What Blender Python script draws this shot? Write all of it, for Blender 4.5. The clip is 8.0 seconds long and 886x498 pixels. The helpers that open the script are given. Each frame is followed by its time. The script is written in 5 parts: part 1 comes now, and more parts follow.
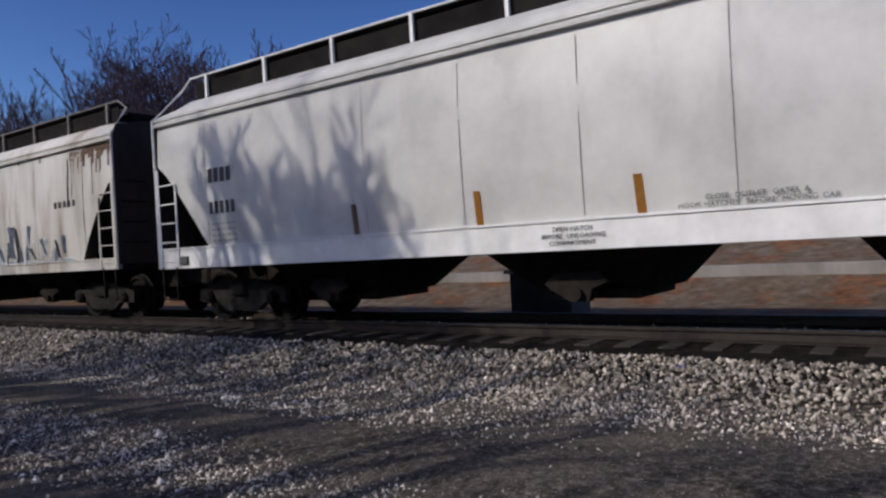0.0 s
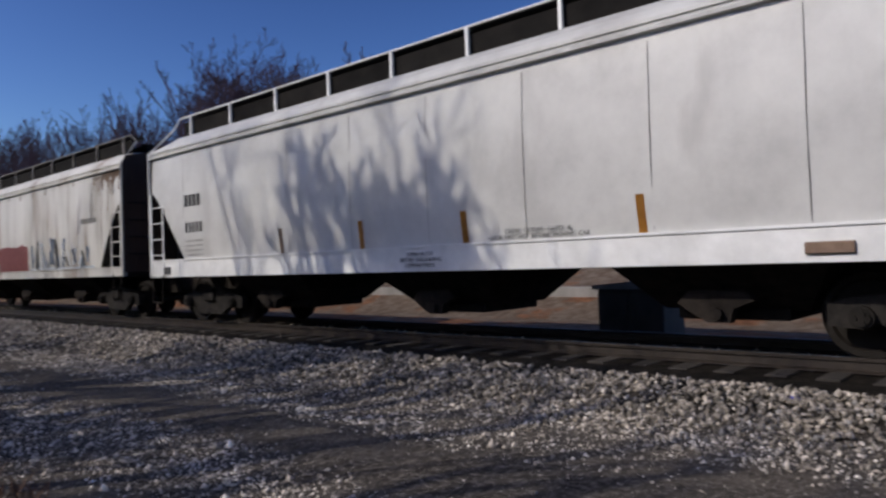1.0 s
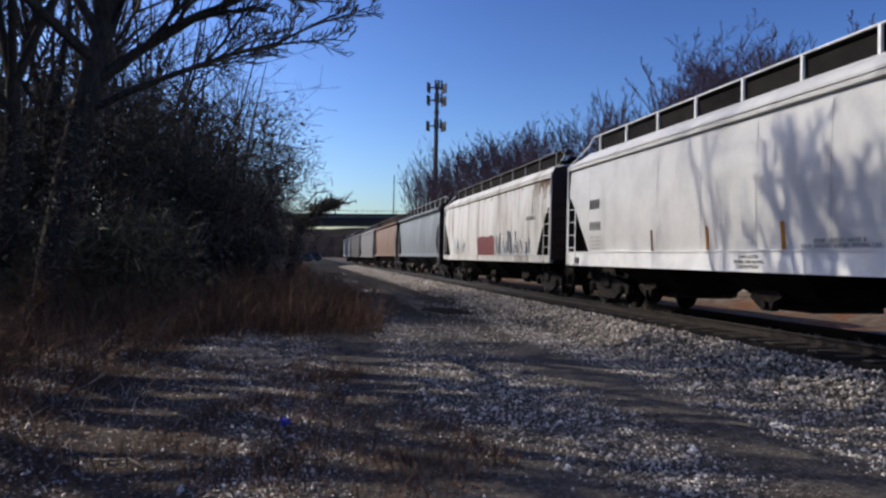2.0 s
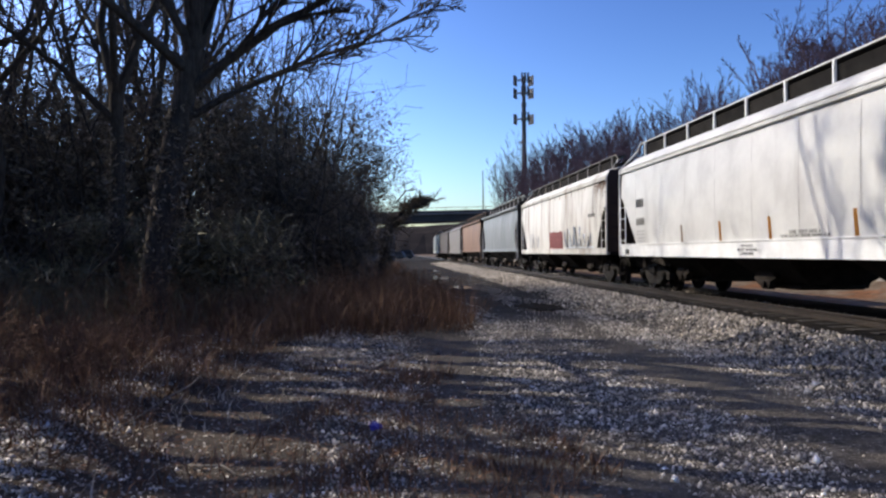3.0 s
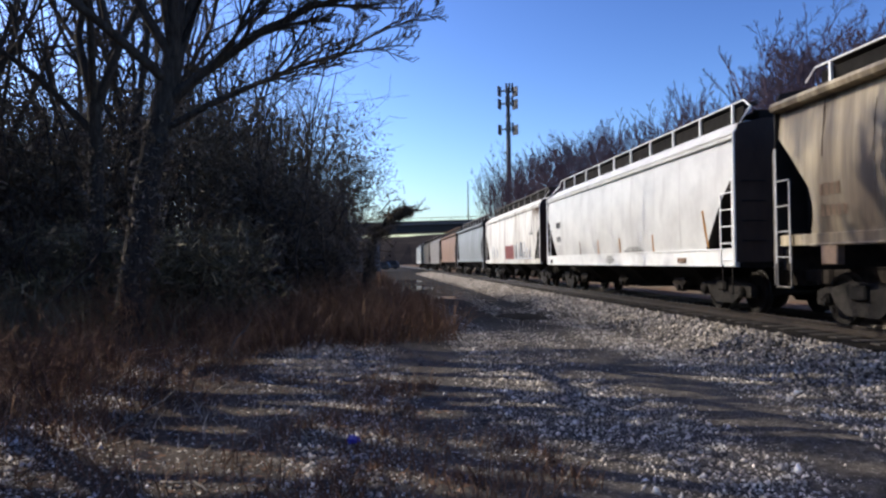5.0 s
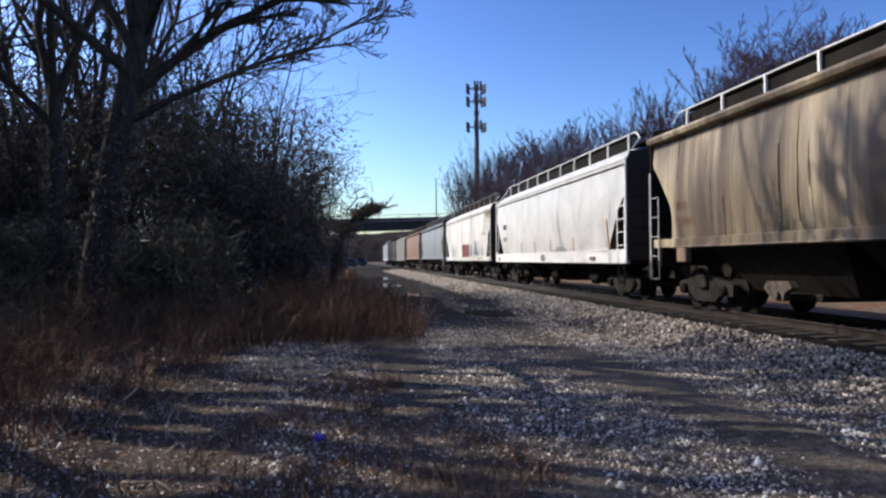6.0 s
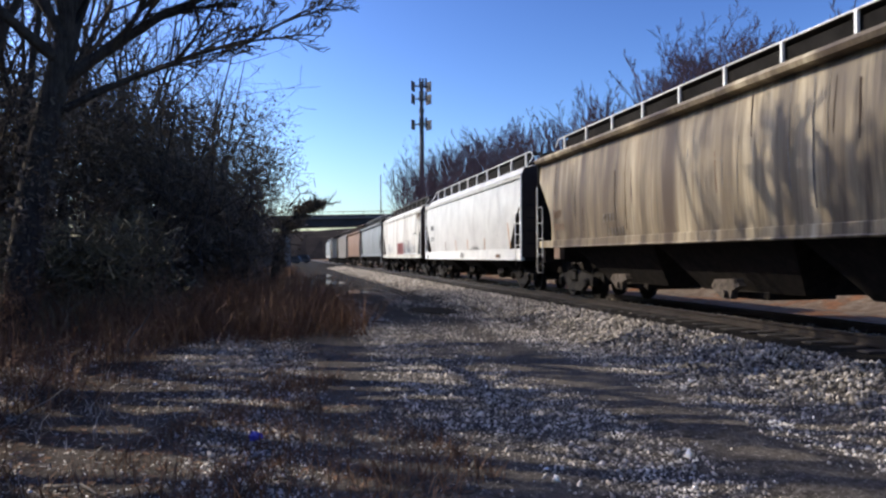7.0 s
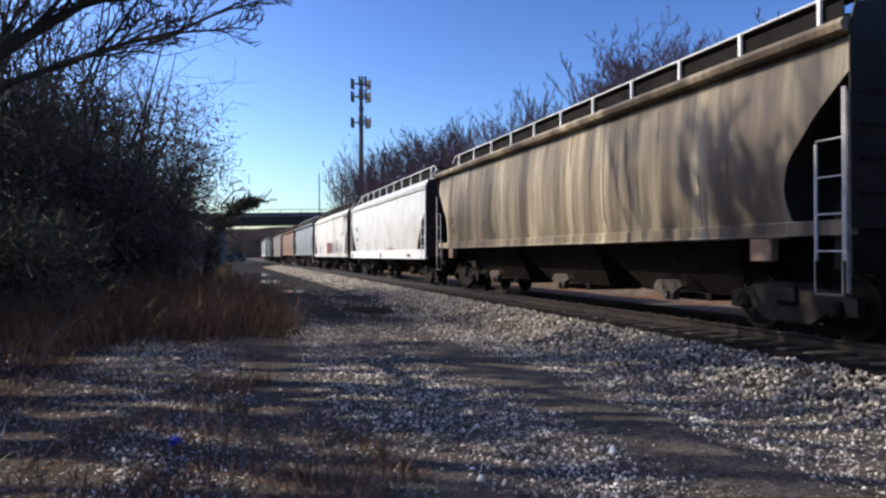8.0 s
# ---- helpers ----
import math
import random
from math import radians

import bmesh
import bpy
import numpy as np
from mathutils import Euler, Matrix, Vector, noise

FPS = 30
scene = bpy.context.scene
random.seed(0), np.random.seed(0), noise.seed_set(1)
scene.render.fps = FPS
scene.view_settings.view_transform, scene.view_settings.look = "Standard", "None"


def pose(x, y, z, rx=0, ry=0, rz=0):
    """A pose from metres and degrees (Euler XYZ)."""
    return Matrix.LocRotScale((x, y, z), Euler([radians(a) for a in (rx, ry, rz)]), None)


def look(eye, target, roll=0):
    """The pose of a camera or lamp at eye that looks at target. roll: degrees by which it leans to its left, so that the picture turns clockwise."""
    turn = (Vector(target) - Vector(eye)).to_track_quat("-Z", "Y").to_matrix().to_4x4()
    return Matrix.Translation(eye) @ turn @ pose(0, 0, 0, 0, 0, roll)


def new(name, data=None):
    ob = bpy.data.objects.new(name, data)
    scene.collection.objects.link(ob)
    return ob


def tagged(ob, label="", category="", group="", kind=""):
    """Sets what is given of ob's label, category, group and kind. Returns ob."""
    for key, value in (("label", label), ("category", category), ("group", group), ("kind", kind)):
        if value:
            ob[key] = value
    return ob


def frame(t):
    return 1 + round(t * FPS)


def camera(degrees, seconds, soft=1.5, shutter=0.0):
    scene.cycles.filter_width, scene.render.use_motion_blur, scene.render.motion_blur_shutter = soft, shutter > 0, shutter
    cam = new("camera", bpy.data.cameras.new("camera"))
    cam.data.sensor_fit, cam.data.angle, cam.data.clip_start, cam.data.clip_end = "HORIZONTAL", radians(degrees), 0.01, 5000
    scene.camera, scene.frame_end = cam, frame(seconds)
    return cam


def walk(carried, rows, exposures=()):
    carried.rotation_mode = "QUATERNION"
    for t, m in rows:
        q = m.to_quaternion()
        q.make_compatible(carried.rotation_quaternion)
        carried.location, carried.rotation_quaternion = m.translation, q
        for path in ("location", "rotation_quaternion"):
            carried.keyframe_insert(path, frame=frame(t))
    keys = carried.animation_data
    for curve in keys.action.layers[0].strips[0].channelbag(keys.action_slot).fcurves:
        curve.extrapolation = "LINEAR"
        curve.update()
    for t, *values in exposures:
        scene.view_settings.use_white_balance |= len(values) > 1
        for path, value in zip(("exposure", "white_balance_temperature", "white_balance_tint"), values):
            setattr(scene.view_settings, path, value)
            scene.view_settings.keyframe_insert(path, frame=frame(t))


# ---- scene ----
cam = camera(62.81, 8.0, soft=2.4, shutter=0.09)
# seconds, x, y, z, yaw, pitch, roll
ROWS = [
    (0.0, 0.016, -0.041, 1.503, -54.10, -0.22, 3.26),
    (0.5, 0.163, 0.069, 1.508, -54.90, -0.15, 2.59),
    (0.9, 0.280, 0.188, 1.501, -52.53, 0.79, 2.09),
    (1.0, 0.341, 0.205, 1.494, -47.42, 1.03, 1.95),
    (1.2, 0.400, 0.244, 1.501, -38.36, 1.91, 0.69),
    (1.5, 0.484, 0.309, 1.499, -26.15, 1.65, 0.83),
    (2.0, 0.513, 0.432, 1.503, -11.16, 0.69, -1.20),
    (2.2, 0.526, 0.481, 1.507, -9.41, 0.06, -1.57),
    (3.3, 0.598, 0.733, 1.532, -3.07, 0.60, 0.94),
    (3.5, 0.615, 0.750, 1.528, -3.38, 0.99, 1.37),
    (4.0, 0.624, 0.747, 1.526, -3.71, 1.30, 0.47),
    (4.5, 0.637, 0.751, 1.525, -4.24, 1.20, 0.48),
    (6.0, 0.641, 0.753, 1.521, -7.64, 0.81, 0.50),
    (6.5, 0.668, 0.768, 1.522, -9.27, 0.69, 0.31),
    (7.0, 0.689, 0.773, 1.508, -12.00, 0.58, 0.32),
    (7.5, 0.730, 0.790, 1.508, -14.02, 0.37, 0.39),
    (8.0, 0.789, 0.798, 1.507, -16.77, 0.50, 0.10),
]
walk(cam, [(t, pose(x, y, z, 90 + pitch, roll, yaw)) for t, x, y, z, yaw, pitch, roll in ROWS],
     exposures=[(0.0, -0.88, 6700, 11), (1.0, -0.88, 6700, 11), (2.0, -0.46, 6800, 10), (3.3, 0.06, 7000, 9), (8.0, 0.06, 7000, 9)])

# ---------------------------------------------------------------- world, sun
SUN_EL, SUN_AZ = 36.0, 63.0   # degrees above the horizon, degrees to the left of +y
world = bpy.data.worlds.new("sky")
scene.world = world
world.use_nodes = True
wn, wl = world.node_tree.nodes, world.node_tree.links
sky = wn.new("ShaderNodeTexSky")
sky.sky_type, sky.sun_disc = "NISHITA", False
sky.sun_elevation, sky.sun_rotation = radians(SUN_EL), radians(-SUN_AZ)
sky.altitude, sky.air_density, sky.dust_density, sky.ozone_density = 200, 1.0, 1.5, 0.6
deep = wn.new("ShaderNodeGamma")
deep.inputs["Gamma"].default_value = 1.9
wl.new(sky.outputs[0], deep.inputs["Color"])
tint = wn.new("ShaderNodeMix")
tint.data_type, tint.blend_type = "RGBA", "MULTIPLY"
tint.inputs["Factor"].default_value, tint.inputs["B"].default_value = 1.0, (0.71, 0.82, 1.08, 1)
wl.new(deep.outputs[0], tint.inputs["A"])
wl.new(tint.outputs["Result"], wn["Background"].inputs["Color"])
wn["Background"].inputs["Strength"].default_value = 0.05
sun_lamp = bpy.data.lights.new("sun", "SUN")
sun_lamp.energy, sun_lamp.angle, sun_lamp.color = 5.0, radians(0.55), (1.0, 0.95, 0.86)
sun = new("sun", sun_lamp)
e, a = radians(SUN_EL), radians(SUN_AZ)
TO_SUN = Vector((-math.sin(a) * math.cos(e), math.cos(a) * math.cos(e), math.sin(e)))
sun.matrix_world = look(TO_SUN * 60, (0, 0, 0))


# ---------------------------------------------------------------- materials
def material(name, colours, scale=3.0, rough=0.8, metal=0.0, bump=0.2, bump_scale=40.0, detail=6.0, per_object=0.0, per_island=0.0,
             stretch=(1, 1, 1), grime=None, spec=0.5):
    """A surface that varies at two scales. colours: two or three linear colours, dark to light; grime: (colour, share, stretch)."""
    m = bpy.data.materials.new(name)
    m.use_nodes = True
    n, l = m.node_tree.nodes, m.node_tree.links
    b = n["Principled BSDF"]
    b.inputs["Roughness"].default_value, b.inputs["Metallic"].default_value = rough, metal
    b.inputs["Specular IOR Level"].default_value = spec
    tc, mp = n.new("ShaderNodeTexCoord"), n.new("ShaderNodeMapping")
    mp.inputs["Scale"].default_value = stretch
    l.new(tc.outputs["Object"], mp.inputs["Vector"])
    t1 = n.new("ShaderNodeTexNoise")
    t1.inputs["Scale"].default_value, t1.inputs["Detail"].default_value, t1.inputs["Roughness"].default_value = scale, detail, 0.65
    l.new(mp.outputs[0], t1.inputs["Vector"])
    ramp = n.new("ShaderNodeValToRGB")
    for k, c in enumerate(colours):
        p = 0.32 + 0.36 * k / (len(colours) - 1)
        el = ramp.color_ramp.elements[k] if k < 2 else ramp.color_ramp.elements.new(p)
        el.position, el.color = p, (*c, 1)
    l.new(t1.outputs["Fac"], ramp.inputs["Fac"])
    out = ramp.outputs["Color"]
    if grime:
        colour, share, gs = grime
        mp2, t2, r2, mx = n.new("ShaderNodeMapping"), n.new("ShaderNodeTexNoise"), n.new("ShaderNodeValToRGB"), n.new("ShaderNodeMix")
        mp2.inputs["Scale"].default_value = gs
        l.new(tc.outputs["Object"], mp2.inputs["Vector"])
        l.new(mp2.outputs[0], t2.inputs["Vector"])
        t2.inputs["Scale"].default_value, t2.inputs["Detail"].default_value = 1.0, 5.0
        r2.color_ramp.elements[0].position, r2.color_ramp.elements[1].position = 0.62 - share * 0.35, 0.78 - share * 0.2
        mx.data_type = "RGBA"
        l.new(t2.outputs["Fac"], r2.inputs["Fac"])
        l.new(r2.outputs["Color"], mx.inputs["Factor"])
        l.new(out, mx.inputs["A"])
        mx.inputs["B"].default_value = (*colour, 1)
        out = mx.outputs["Result"]
    if per_object or per_island:
        h = n.new("ShaderNodeHueSaturation")
        mr = n.new("ShaderNodeMapRange")
        k = per_object or per_island
        mr.inputs["To Min"].default_value, mr.inputs["To Max"].default_value = 1 - k, 1 + k
        src = n.new("ShaderNodeObjectInfo").outputs["Random"] if per_object else n.new("ShaderNodeNewGeometry").outputs["Random Per Island"]
        l.new(src, mr.inputs["Value"])
        l.new(mr.outputs[0], h.inputs["Value"])
        l.new(out, h.inputs["Color"])
        out = h.outputs["Color"]
    l.new(out, b.inputs["Base Color"])
    if bump:
        t3, bp = n.new("ShaderNodeTexNoise"), n.new("ShaderNodeBump")
        t3.inputs["Scale"].default_value, t3.inputs["Detail"].default_value = bump_scale, 4.0
        l.new(tc.outputs["Object"], t3.inputs["Vector"])
        l.new(t3.outputs["Fac"], bp.inputs["Height"])
        bp.inputs["Strength"].default_value, bp.inputs["Distance"].default_value = bump, 0.02
        l.new(bp.outputs[0], b.inputs["Normal"])
    return m


M = {
    "white_paint": material("white_paint", [(0.42, 0.415, 0.395), (0.5, 0.495, 0.47), (0.56, 0.555, 0.525)], 1.1, 0.42, bump=0.22, bump_scale=1.6, grime=((0.40, 0.39, 0.37), 0.14, (2, 1.6, 0.6))),
    "white_trim": material("white_trim", [(0.62, 0.62, 0.60), (0.78, 0.78, 0.76)], 2.5, 0.45, bump=0.05),
    "dull_trim": material("dull_trim", [(0.08, 0.07, 0.062), (0.21, 0.192, 0.17)], 5.0, 0.6, bump=0.1),
    "tan_paint": material("tan_paint", [(0.045, 0.031, 0.018), (0.27, 0.215, 0.135), (0.53, 0.45, 0.31)], 1.3, 0.6, bump=0.08, bump_scale=2.5, stretch=(1, 1.7, 0.09), grime=((0.06, 0.04, 0.025), 0.78, (2, 1.1, 0.16))),
    "beige_paint": material("beige_paint", [(0.36, 0.34, 0.295), (0.5, 0.485, 0.44), (0.57, 0.555, 0.51)], 1.0, 0.55, bump=0.06, bump_scale=2.5, stretch=(1, 1.5, 0.3), grime=((0.24, 0.18, 0.13), 0.3, (2, 1.5, 0.3))),
    "grey_paint": material("grey_paint", [(0.1, 0.108, 0.11), (0.2, 0.215, 0.215)], 1.0, 0.6, bump=0.06, stretch=(1, 1.5, 0.3)),
    "orange_paint": material("orange_paint", [(0.11, 0.06, 0.035), (0.2, 0.115, 0.065)], 1.0, 0.65, bump=0.06, stretch=(1, 1.5, 0.3), grime=((0.14, 0.08, 0.05), 0.4, (2, 1.5, 0.3))),
    "dark_paint": material("dark_paint", [(0.035, 0.03, 0.028), (0.08, 0.065, 0.055)], 1.5, 0.65, bump=0.06),
    # car ends: shade of the gaps between cars is put into these colours
    "end_shade": material("end_shade", [(0.012, 0.0105, 0.009), (0.03, 0.025, 0.021)], 1.5, 0.7, bump=0.06, spec=0.3),
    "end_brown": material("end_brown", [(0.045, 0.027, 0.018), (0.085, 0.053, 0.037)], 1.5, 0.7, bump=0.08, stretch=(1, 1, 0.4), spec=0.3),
    "wet_mud": material("wet_mud", [(0.009, 0.0075, 0.006), (0.022, 0.018, 0.014)], 6.0, 0.9, bump=0.5, spec=0.03),
    "rust_stain": material("rust_stain", [(0.12, 0.075, 0.05), (0.24, 0.16, 0.11)], 4.0, 0.8, bump=0.1),
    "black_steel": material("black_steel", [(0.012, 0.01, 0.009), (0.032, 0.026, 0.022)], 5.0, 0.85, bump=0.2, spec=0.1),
    "truck_steel": material("truck_steel", [(0.009, 0.008, 0.007), (0.032, 0.028, 0.025)], 6.0, 0.8, bump=0.25, spec=0.15),
    "wheel_steel": material("wheel_steel", [(0.006, 0.005, 0.004), (0.016, 0.0125, 0.01)], 8.0, 0.7, bump=0.15, spec=0.2),
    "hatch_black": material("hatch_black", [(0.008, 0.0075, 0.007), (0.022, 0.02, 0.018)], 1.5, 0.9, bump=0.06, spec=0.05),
    "cast_rust": material("cast_rust", [(0.035, 0.027, 0.022), (0.13, 0.105, 0.085)], 9.0, 0.85, bump=0.3, spec=0.2),
    "grating": material("grating", [(0.012, 0.011, 0.01), (0.03, 0.027, 0.025)], 20.0, 0.8, bump=0.5, bump_scale=60),
    "seam": material("seam", [(0.24, 0.235, 0.225), (0.42, 0.41, 0.40)], 6.0, 0.6, bump=0.1),
    "orange_tape": material("orange_tape", [(0.36, 0.15, 0.015), (0.48, 0.21, 0.03)], 12.0, 0.4, bump=0.0),
    "lettering": material("lettering", [(0.035, 0.035, 0.035), (0.09, 0.09, 0.09)], 12.0, 0.6, bump=0.0),
    "graffiti_red": material("graffiti_red", [(0.27, 0.085, 0.08), (0.36, 0.13, 0.12)], 5.0, 0.5, bump=0.0),
    "graffiti_blue": material("graffiti_blue", [(0.08, 0.11, 0.17), (0.25, 0.30, 0.36)], 7.0, 0.5, bump=0.0),
    "graffiti_pale": material("graffiti_pale", [(0.5, 0.55, 0.6), (0.66, 0.7, 0.72)], 7.0, 0.5, bump=0.0),
    "rail_steel": material("rail_steel", [(0.02, 0.015, 0.012), (0.045, 0.034, 0.027)], 9.0, 0.55, metal=0.4, bump=0.1),
    "rail_head": material("rail_head", [(0.07, 0.062, 0.055), (0.13, 0.12, 0.11)], 9.0, 0.5, metal=0.8, bump=0.02),
    "tie_wood": material("tie_wood", [(0.015, 0.012, 0.01), (0.045, 0.037, 0.03)], 5.0, 0.9, bump=0.6, bump_scale=18, stretch=(0.5, 4, 4), per_object=0.3),
    "stone": material("stone", [(0.09, 0.076, 0.062), (0.27, 0.235, 0.195), (0.66, 0.59, 0.51)], 14.0, 0.8, bump=0.3, bump_scale=60, per_island=0.7, spec=0.2),
    "stone_piece": material("stone_piece", [(0.16, 0.145, 0.135), (0.30, 0.28, 0.26), (0.46, 0.44, 0.42)], 6.0, 0.75, bump=0.3, bump_scale=60, per_object=0.5),
    "gravel": material("gravel", [(0.2, 0.17, 0.145), (0.55, 0.485, 0.42), (0.97, 0.9, 0.82)], 3.0, 0.75, bump=0.2, per_island=0.7, spec=0.2),
    "bark": material("bark", [(0.028, 0.023, 0.019), (0.08, 0.066, 0.056)], 9.0, 0.95, bump=0.8, bump_scale=16, stretch=(2, 2, 0.5), spec=0.15),
    "twig": material("twig", [(0.042, 0.034, 0.029), (0.095, 0.076, 0.065)], 2.0, 0.9, bump=0.0, per_island=0.3, spec=0.15),
    "far_twig": material("far_twig", [(0.048, 0.034, 0.046), (0.09, 0.066, 0.088)], 0.4, 0.95, bump=0.0, per_island=0.3, spec=0.1),
    "dry_weed": material("dry_weed", [(0.07, 0.036, 0.023), (0.17, 0.092, 0.056), (0.3, 0.19, 0.115)], 0.8, 0.85, bump=0.0, per_island=0.4, spec=0.2),
    "pale_straw": material("pale_straw", [(0.3, 0.265, 0.215), (0.66, 0.6, 0.51)], 0.8, 0.6, bump=0.0, per_island=0.45),
    "dry_stalk": material("dry_stalk", [(0.3, 0.25, 0.19), (0.58, 0.51, 0.42)], 0.8, 0.7, bump=0.0, per_island=0.4),
    "dead_wood": material("dead_wood", [(0.11, 0.094, 0.08), (0.24, 0.205, 0.172)], 6.0, 0.85, bump=0.2),
    "green_weed": material("green_weed", [(0.09, 0.08, 0.048), (0.18, 0.155, 0.095)], 0.8, 0.8, bump=0.0, per_island=0.4),
    "vine_leaf": material("vine_leaf", [(0.082, 0.065, 0.049), (0.18, 0.141, 0.107)], 1.0, 0.8, bump=0.0, per_island=0.5, spec=0.2),
    "concrete": material("concrete", [(0.15, 0.138, 0.122), (0.27, 0.255, 0.23)], 0.8, 0.9, bump=0.3, bump_scale=8, stretch=(1, 1, 0.4)),
    "girder": material("girder", [(0.035, 0.035, 0.037), (0.07, 0.07, 0.07)], 0.8, 0.7, bump=0.1),
    "tower_steel": material("tower_steel", [(0.03, 0.032, 0.038), (0.065, 0.067, 0.075)], 2.0, 0.6, metal=0.2, bump=0.0),
    "car_paint": material("car_paint", [(0.05, 0.048, 0.046), (0.08, 0.077, 0.074)], 2.0, 0.5, bump=0.0, spec=0.2),
    "tyre": material("tyre", [(0.015, 0.015, 0.015), (0.03, 0.03, 0.03)], 8.0, 0.9, bump=0.0),
    "blue_plastic": material("blue_plastic", [(0.02, 0.02, 0.30), (0.06, 0.06, 0.5)], 14.0, 0.35, bump=0.1),
    "hill_wood": material("hill_wood", [(0.016, 0.015, 0.016), (0.04, 0.034, 0.032)], 0.05, 1.0, bump=0.0, spec=0.0),
}


def ground_material():
    """Packed cinders and dirt on the road, clean sandy bank behind the track, leaf litter under the trees."""
    m = bpy.data.materials.new("dirt_ground")
    m.use_nodes = True
    n, l = m.node_tree.nodes, m.node_tree.links
    b = n["Principled BSDF"]
    b.inputs["Roughness"].default_value, b.inputs["Specular IOR Level"].default_value = 0.9, 0.06
    tc = n.new("ShaderNodeTexCoord")

    def tex(scale, detail, stretch=(1, 1, 1)):
        mp, t = n.new("ShaderNodeMapping"), n.new("ShaderNodeTexNoise")
        mp.inputs["Scale"].default_value = stretch
        t.inputs["Scale"].default_value, t.inputs["Detail"].default_value, t.inputs["Roughness"].default_value = scale, detail, 0.7
        l.new(tc.outputs["Object"], mp.inputs["Vector"])
        l.new(mp.outputs[0], t.inputs["Vector"])
        return t.outputs["Fac"]

    def ramp(fac, stops):
        r = n.new("ShaderNodeValToRGB")
        for k, (p, c) in enumerate(stops):
            el = r.color_ramp.elements[k] if k < 2 else r.color_ramp.elements.new(p)
            el.position, el.color = p, (*c, 1)
        l.new(fac, r.inputs["Fac"])
        return r.outputs["Color"]

    def mix(fac, a, c):
        x = n.new("ShaderNodeMix")
        x.data_type = "RGBA"
        l.new(fac, x.inputs["Factor"]), l.new(a, x.inputs["A"]), l.new(c, x.inputs["B"])
        return x.outputs["Result"]

    road = ramp(tex(14.0, 8), [(0.38, (0.024, 0.0205, 0.018)), (0.52, (0.07, 0.06, 0.052)), (0.72, (0.29, 0.255, 0.22))])
    dust = ramp(tex(0.5, 5, (1, 0.35, 1)), [(0.42, (0, 0, 0)), (0.6, (1, 1, 1))])
    pale = ramp(tex(25.0, 5), [(0.38, (0.05, 0.0425, 0.0355)), (0.68, (0.2, 0.172, 0.145))])
    road = mix(dust, road, pale)
    grit = ramp(tex(70.0, 3), [(0.3, (0.2, 0.175, 0.15)), (0.7, (0.62, 0.57, 0.51))])
    road = mix(ramp(tex(45.0, 2), [(0.62, (0, 0, 0)), (0.68, (1, 1, 1))]), road, grit)
    litter = ramp(tex(9.0, 8), [(0.35, (0.03, 0.022, 0.017)), (0.6, (0.085, 0.06, 0.045)), (0.75, (0.2, 0.155, 0.118))])
    bank = ramp(tex(2.2, 8), [(0.32, (0.06, 0.038, 0.027)), (0.5, (0.12, 0.09, 0.065)), (0.7, (0.19, 0.155, 0.122))])
    sep = n.new("ShaderNodeSeparateXYZ")
    l.new(tc.outputs["Object"], sep.inputs[0])
    wob = tex(0.6, 4)

    def side(x0, x1):
        add, mr = n.new("ShaderNodeMath"), n.new("ShaderNodeMapRange")
        add.operation = "MULTIPLY_ADD"
        l.new(wob, add.inputs[0])
        add.inputs[1].default_value = 3.0
        l.new(sep.outputs["X"], add.inputs[2])
        mr.inputs["From Min"].default_value, mr.inputs["From Max"].default_value = x0 + 1.5, x1 + 1.5
        l.new(add.outputs[0], mr.inputs["Value"])
        return mr.outputs[0]

    damp = ramp(tex(5.0, 7), [(0.38, (0.014, 0.012, 0.01)), (0.56, (0.03, 0.026, 0.022)), (0.74, (0.085, 0.074, 0.063))])
    wet, ahead = n.new("ShaderNodeMath"), n.new("ShaderNodeMapRange")
    wet.operation = "MULTIPLY_ADD"
    l.new(wob, wet.inputs[0])
    wet.inputs[1].default_value = 9.0
    l.new(sep.outputs["Y"], wet.inputs[2])
    ahead.inputs["From Min"].default_value, ahead.inputs["From Max"].default_value = 18.0, 25.0
    l.new(wet.outputs[0], ahead.inputs["Value"])
    road = mix(ahead.outputs[0], road, damp)
    c = mix(side(-2.2, 0.2), litter, road)
    # near-black cinder bed: shade under the train put into the colour
    shaded_bed = ramp(tex(6.0, 7), [(0.38, (0.008, 0.007, 0.006)), (0.56, (0.018, 0.015, 0.012)), (0.74, (0.05, 0.042, 0.034))])
    c = mix(side(12.4, 13.2), mix(side(6.3, 7.2), c, shaded_bed), c)
    rusty = ramp(tex(3.0, 6), [(0.35, (0.08, 0.038, 0.02)), (0.6, (0.2, 0.095, 0.05)), (0.75, (0.22, 0.15, 0.105))])
    bank = mix(ramp(tex(0.35, 5), [(0.52, (0, 0, 0)), (0.58, (1, 1, 1))]), bank, rusty)
    c = mix(side(13.6, 14.6), c, bank)
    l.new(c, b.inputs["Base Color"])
    bp = n.new("ShaderNodeBump")
    bp.inputs["Strength"].default_value, bp.inputs["Distance"].default_value = 0.7, 0.03
    l.new(tex(22.0, 8), bp.inputs["Height"])
    l.new(bp.outputs[0], b.inputs["Normal"])
    return m


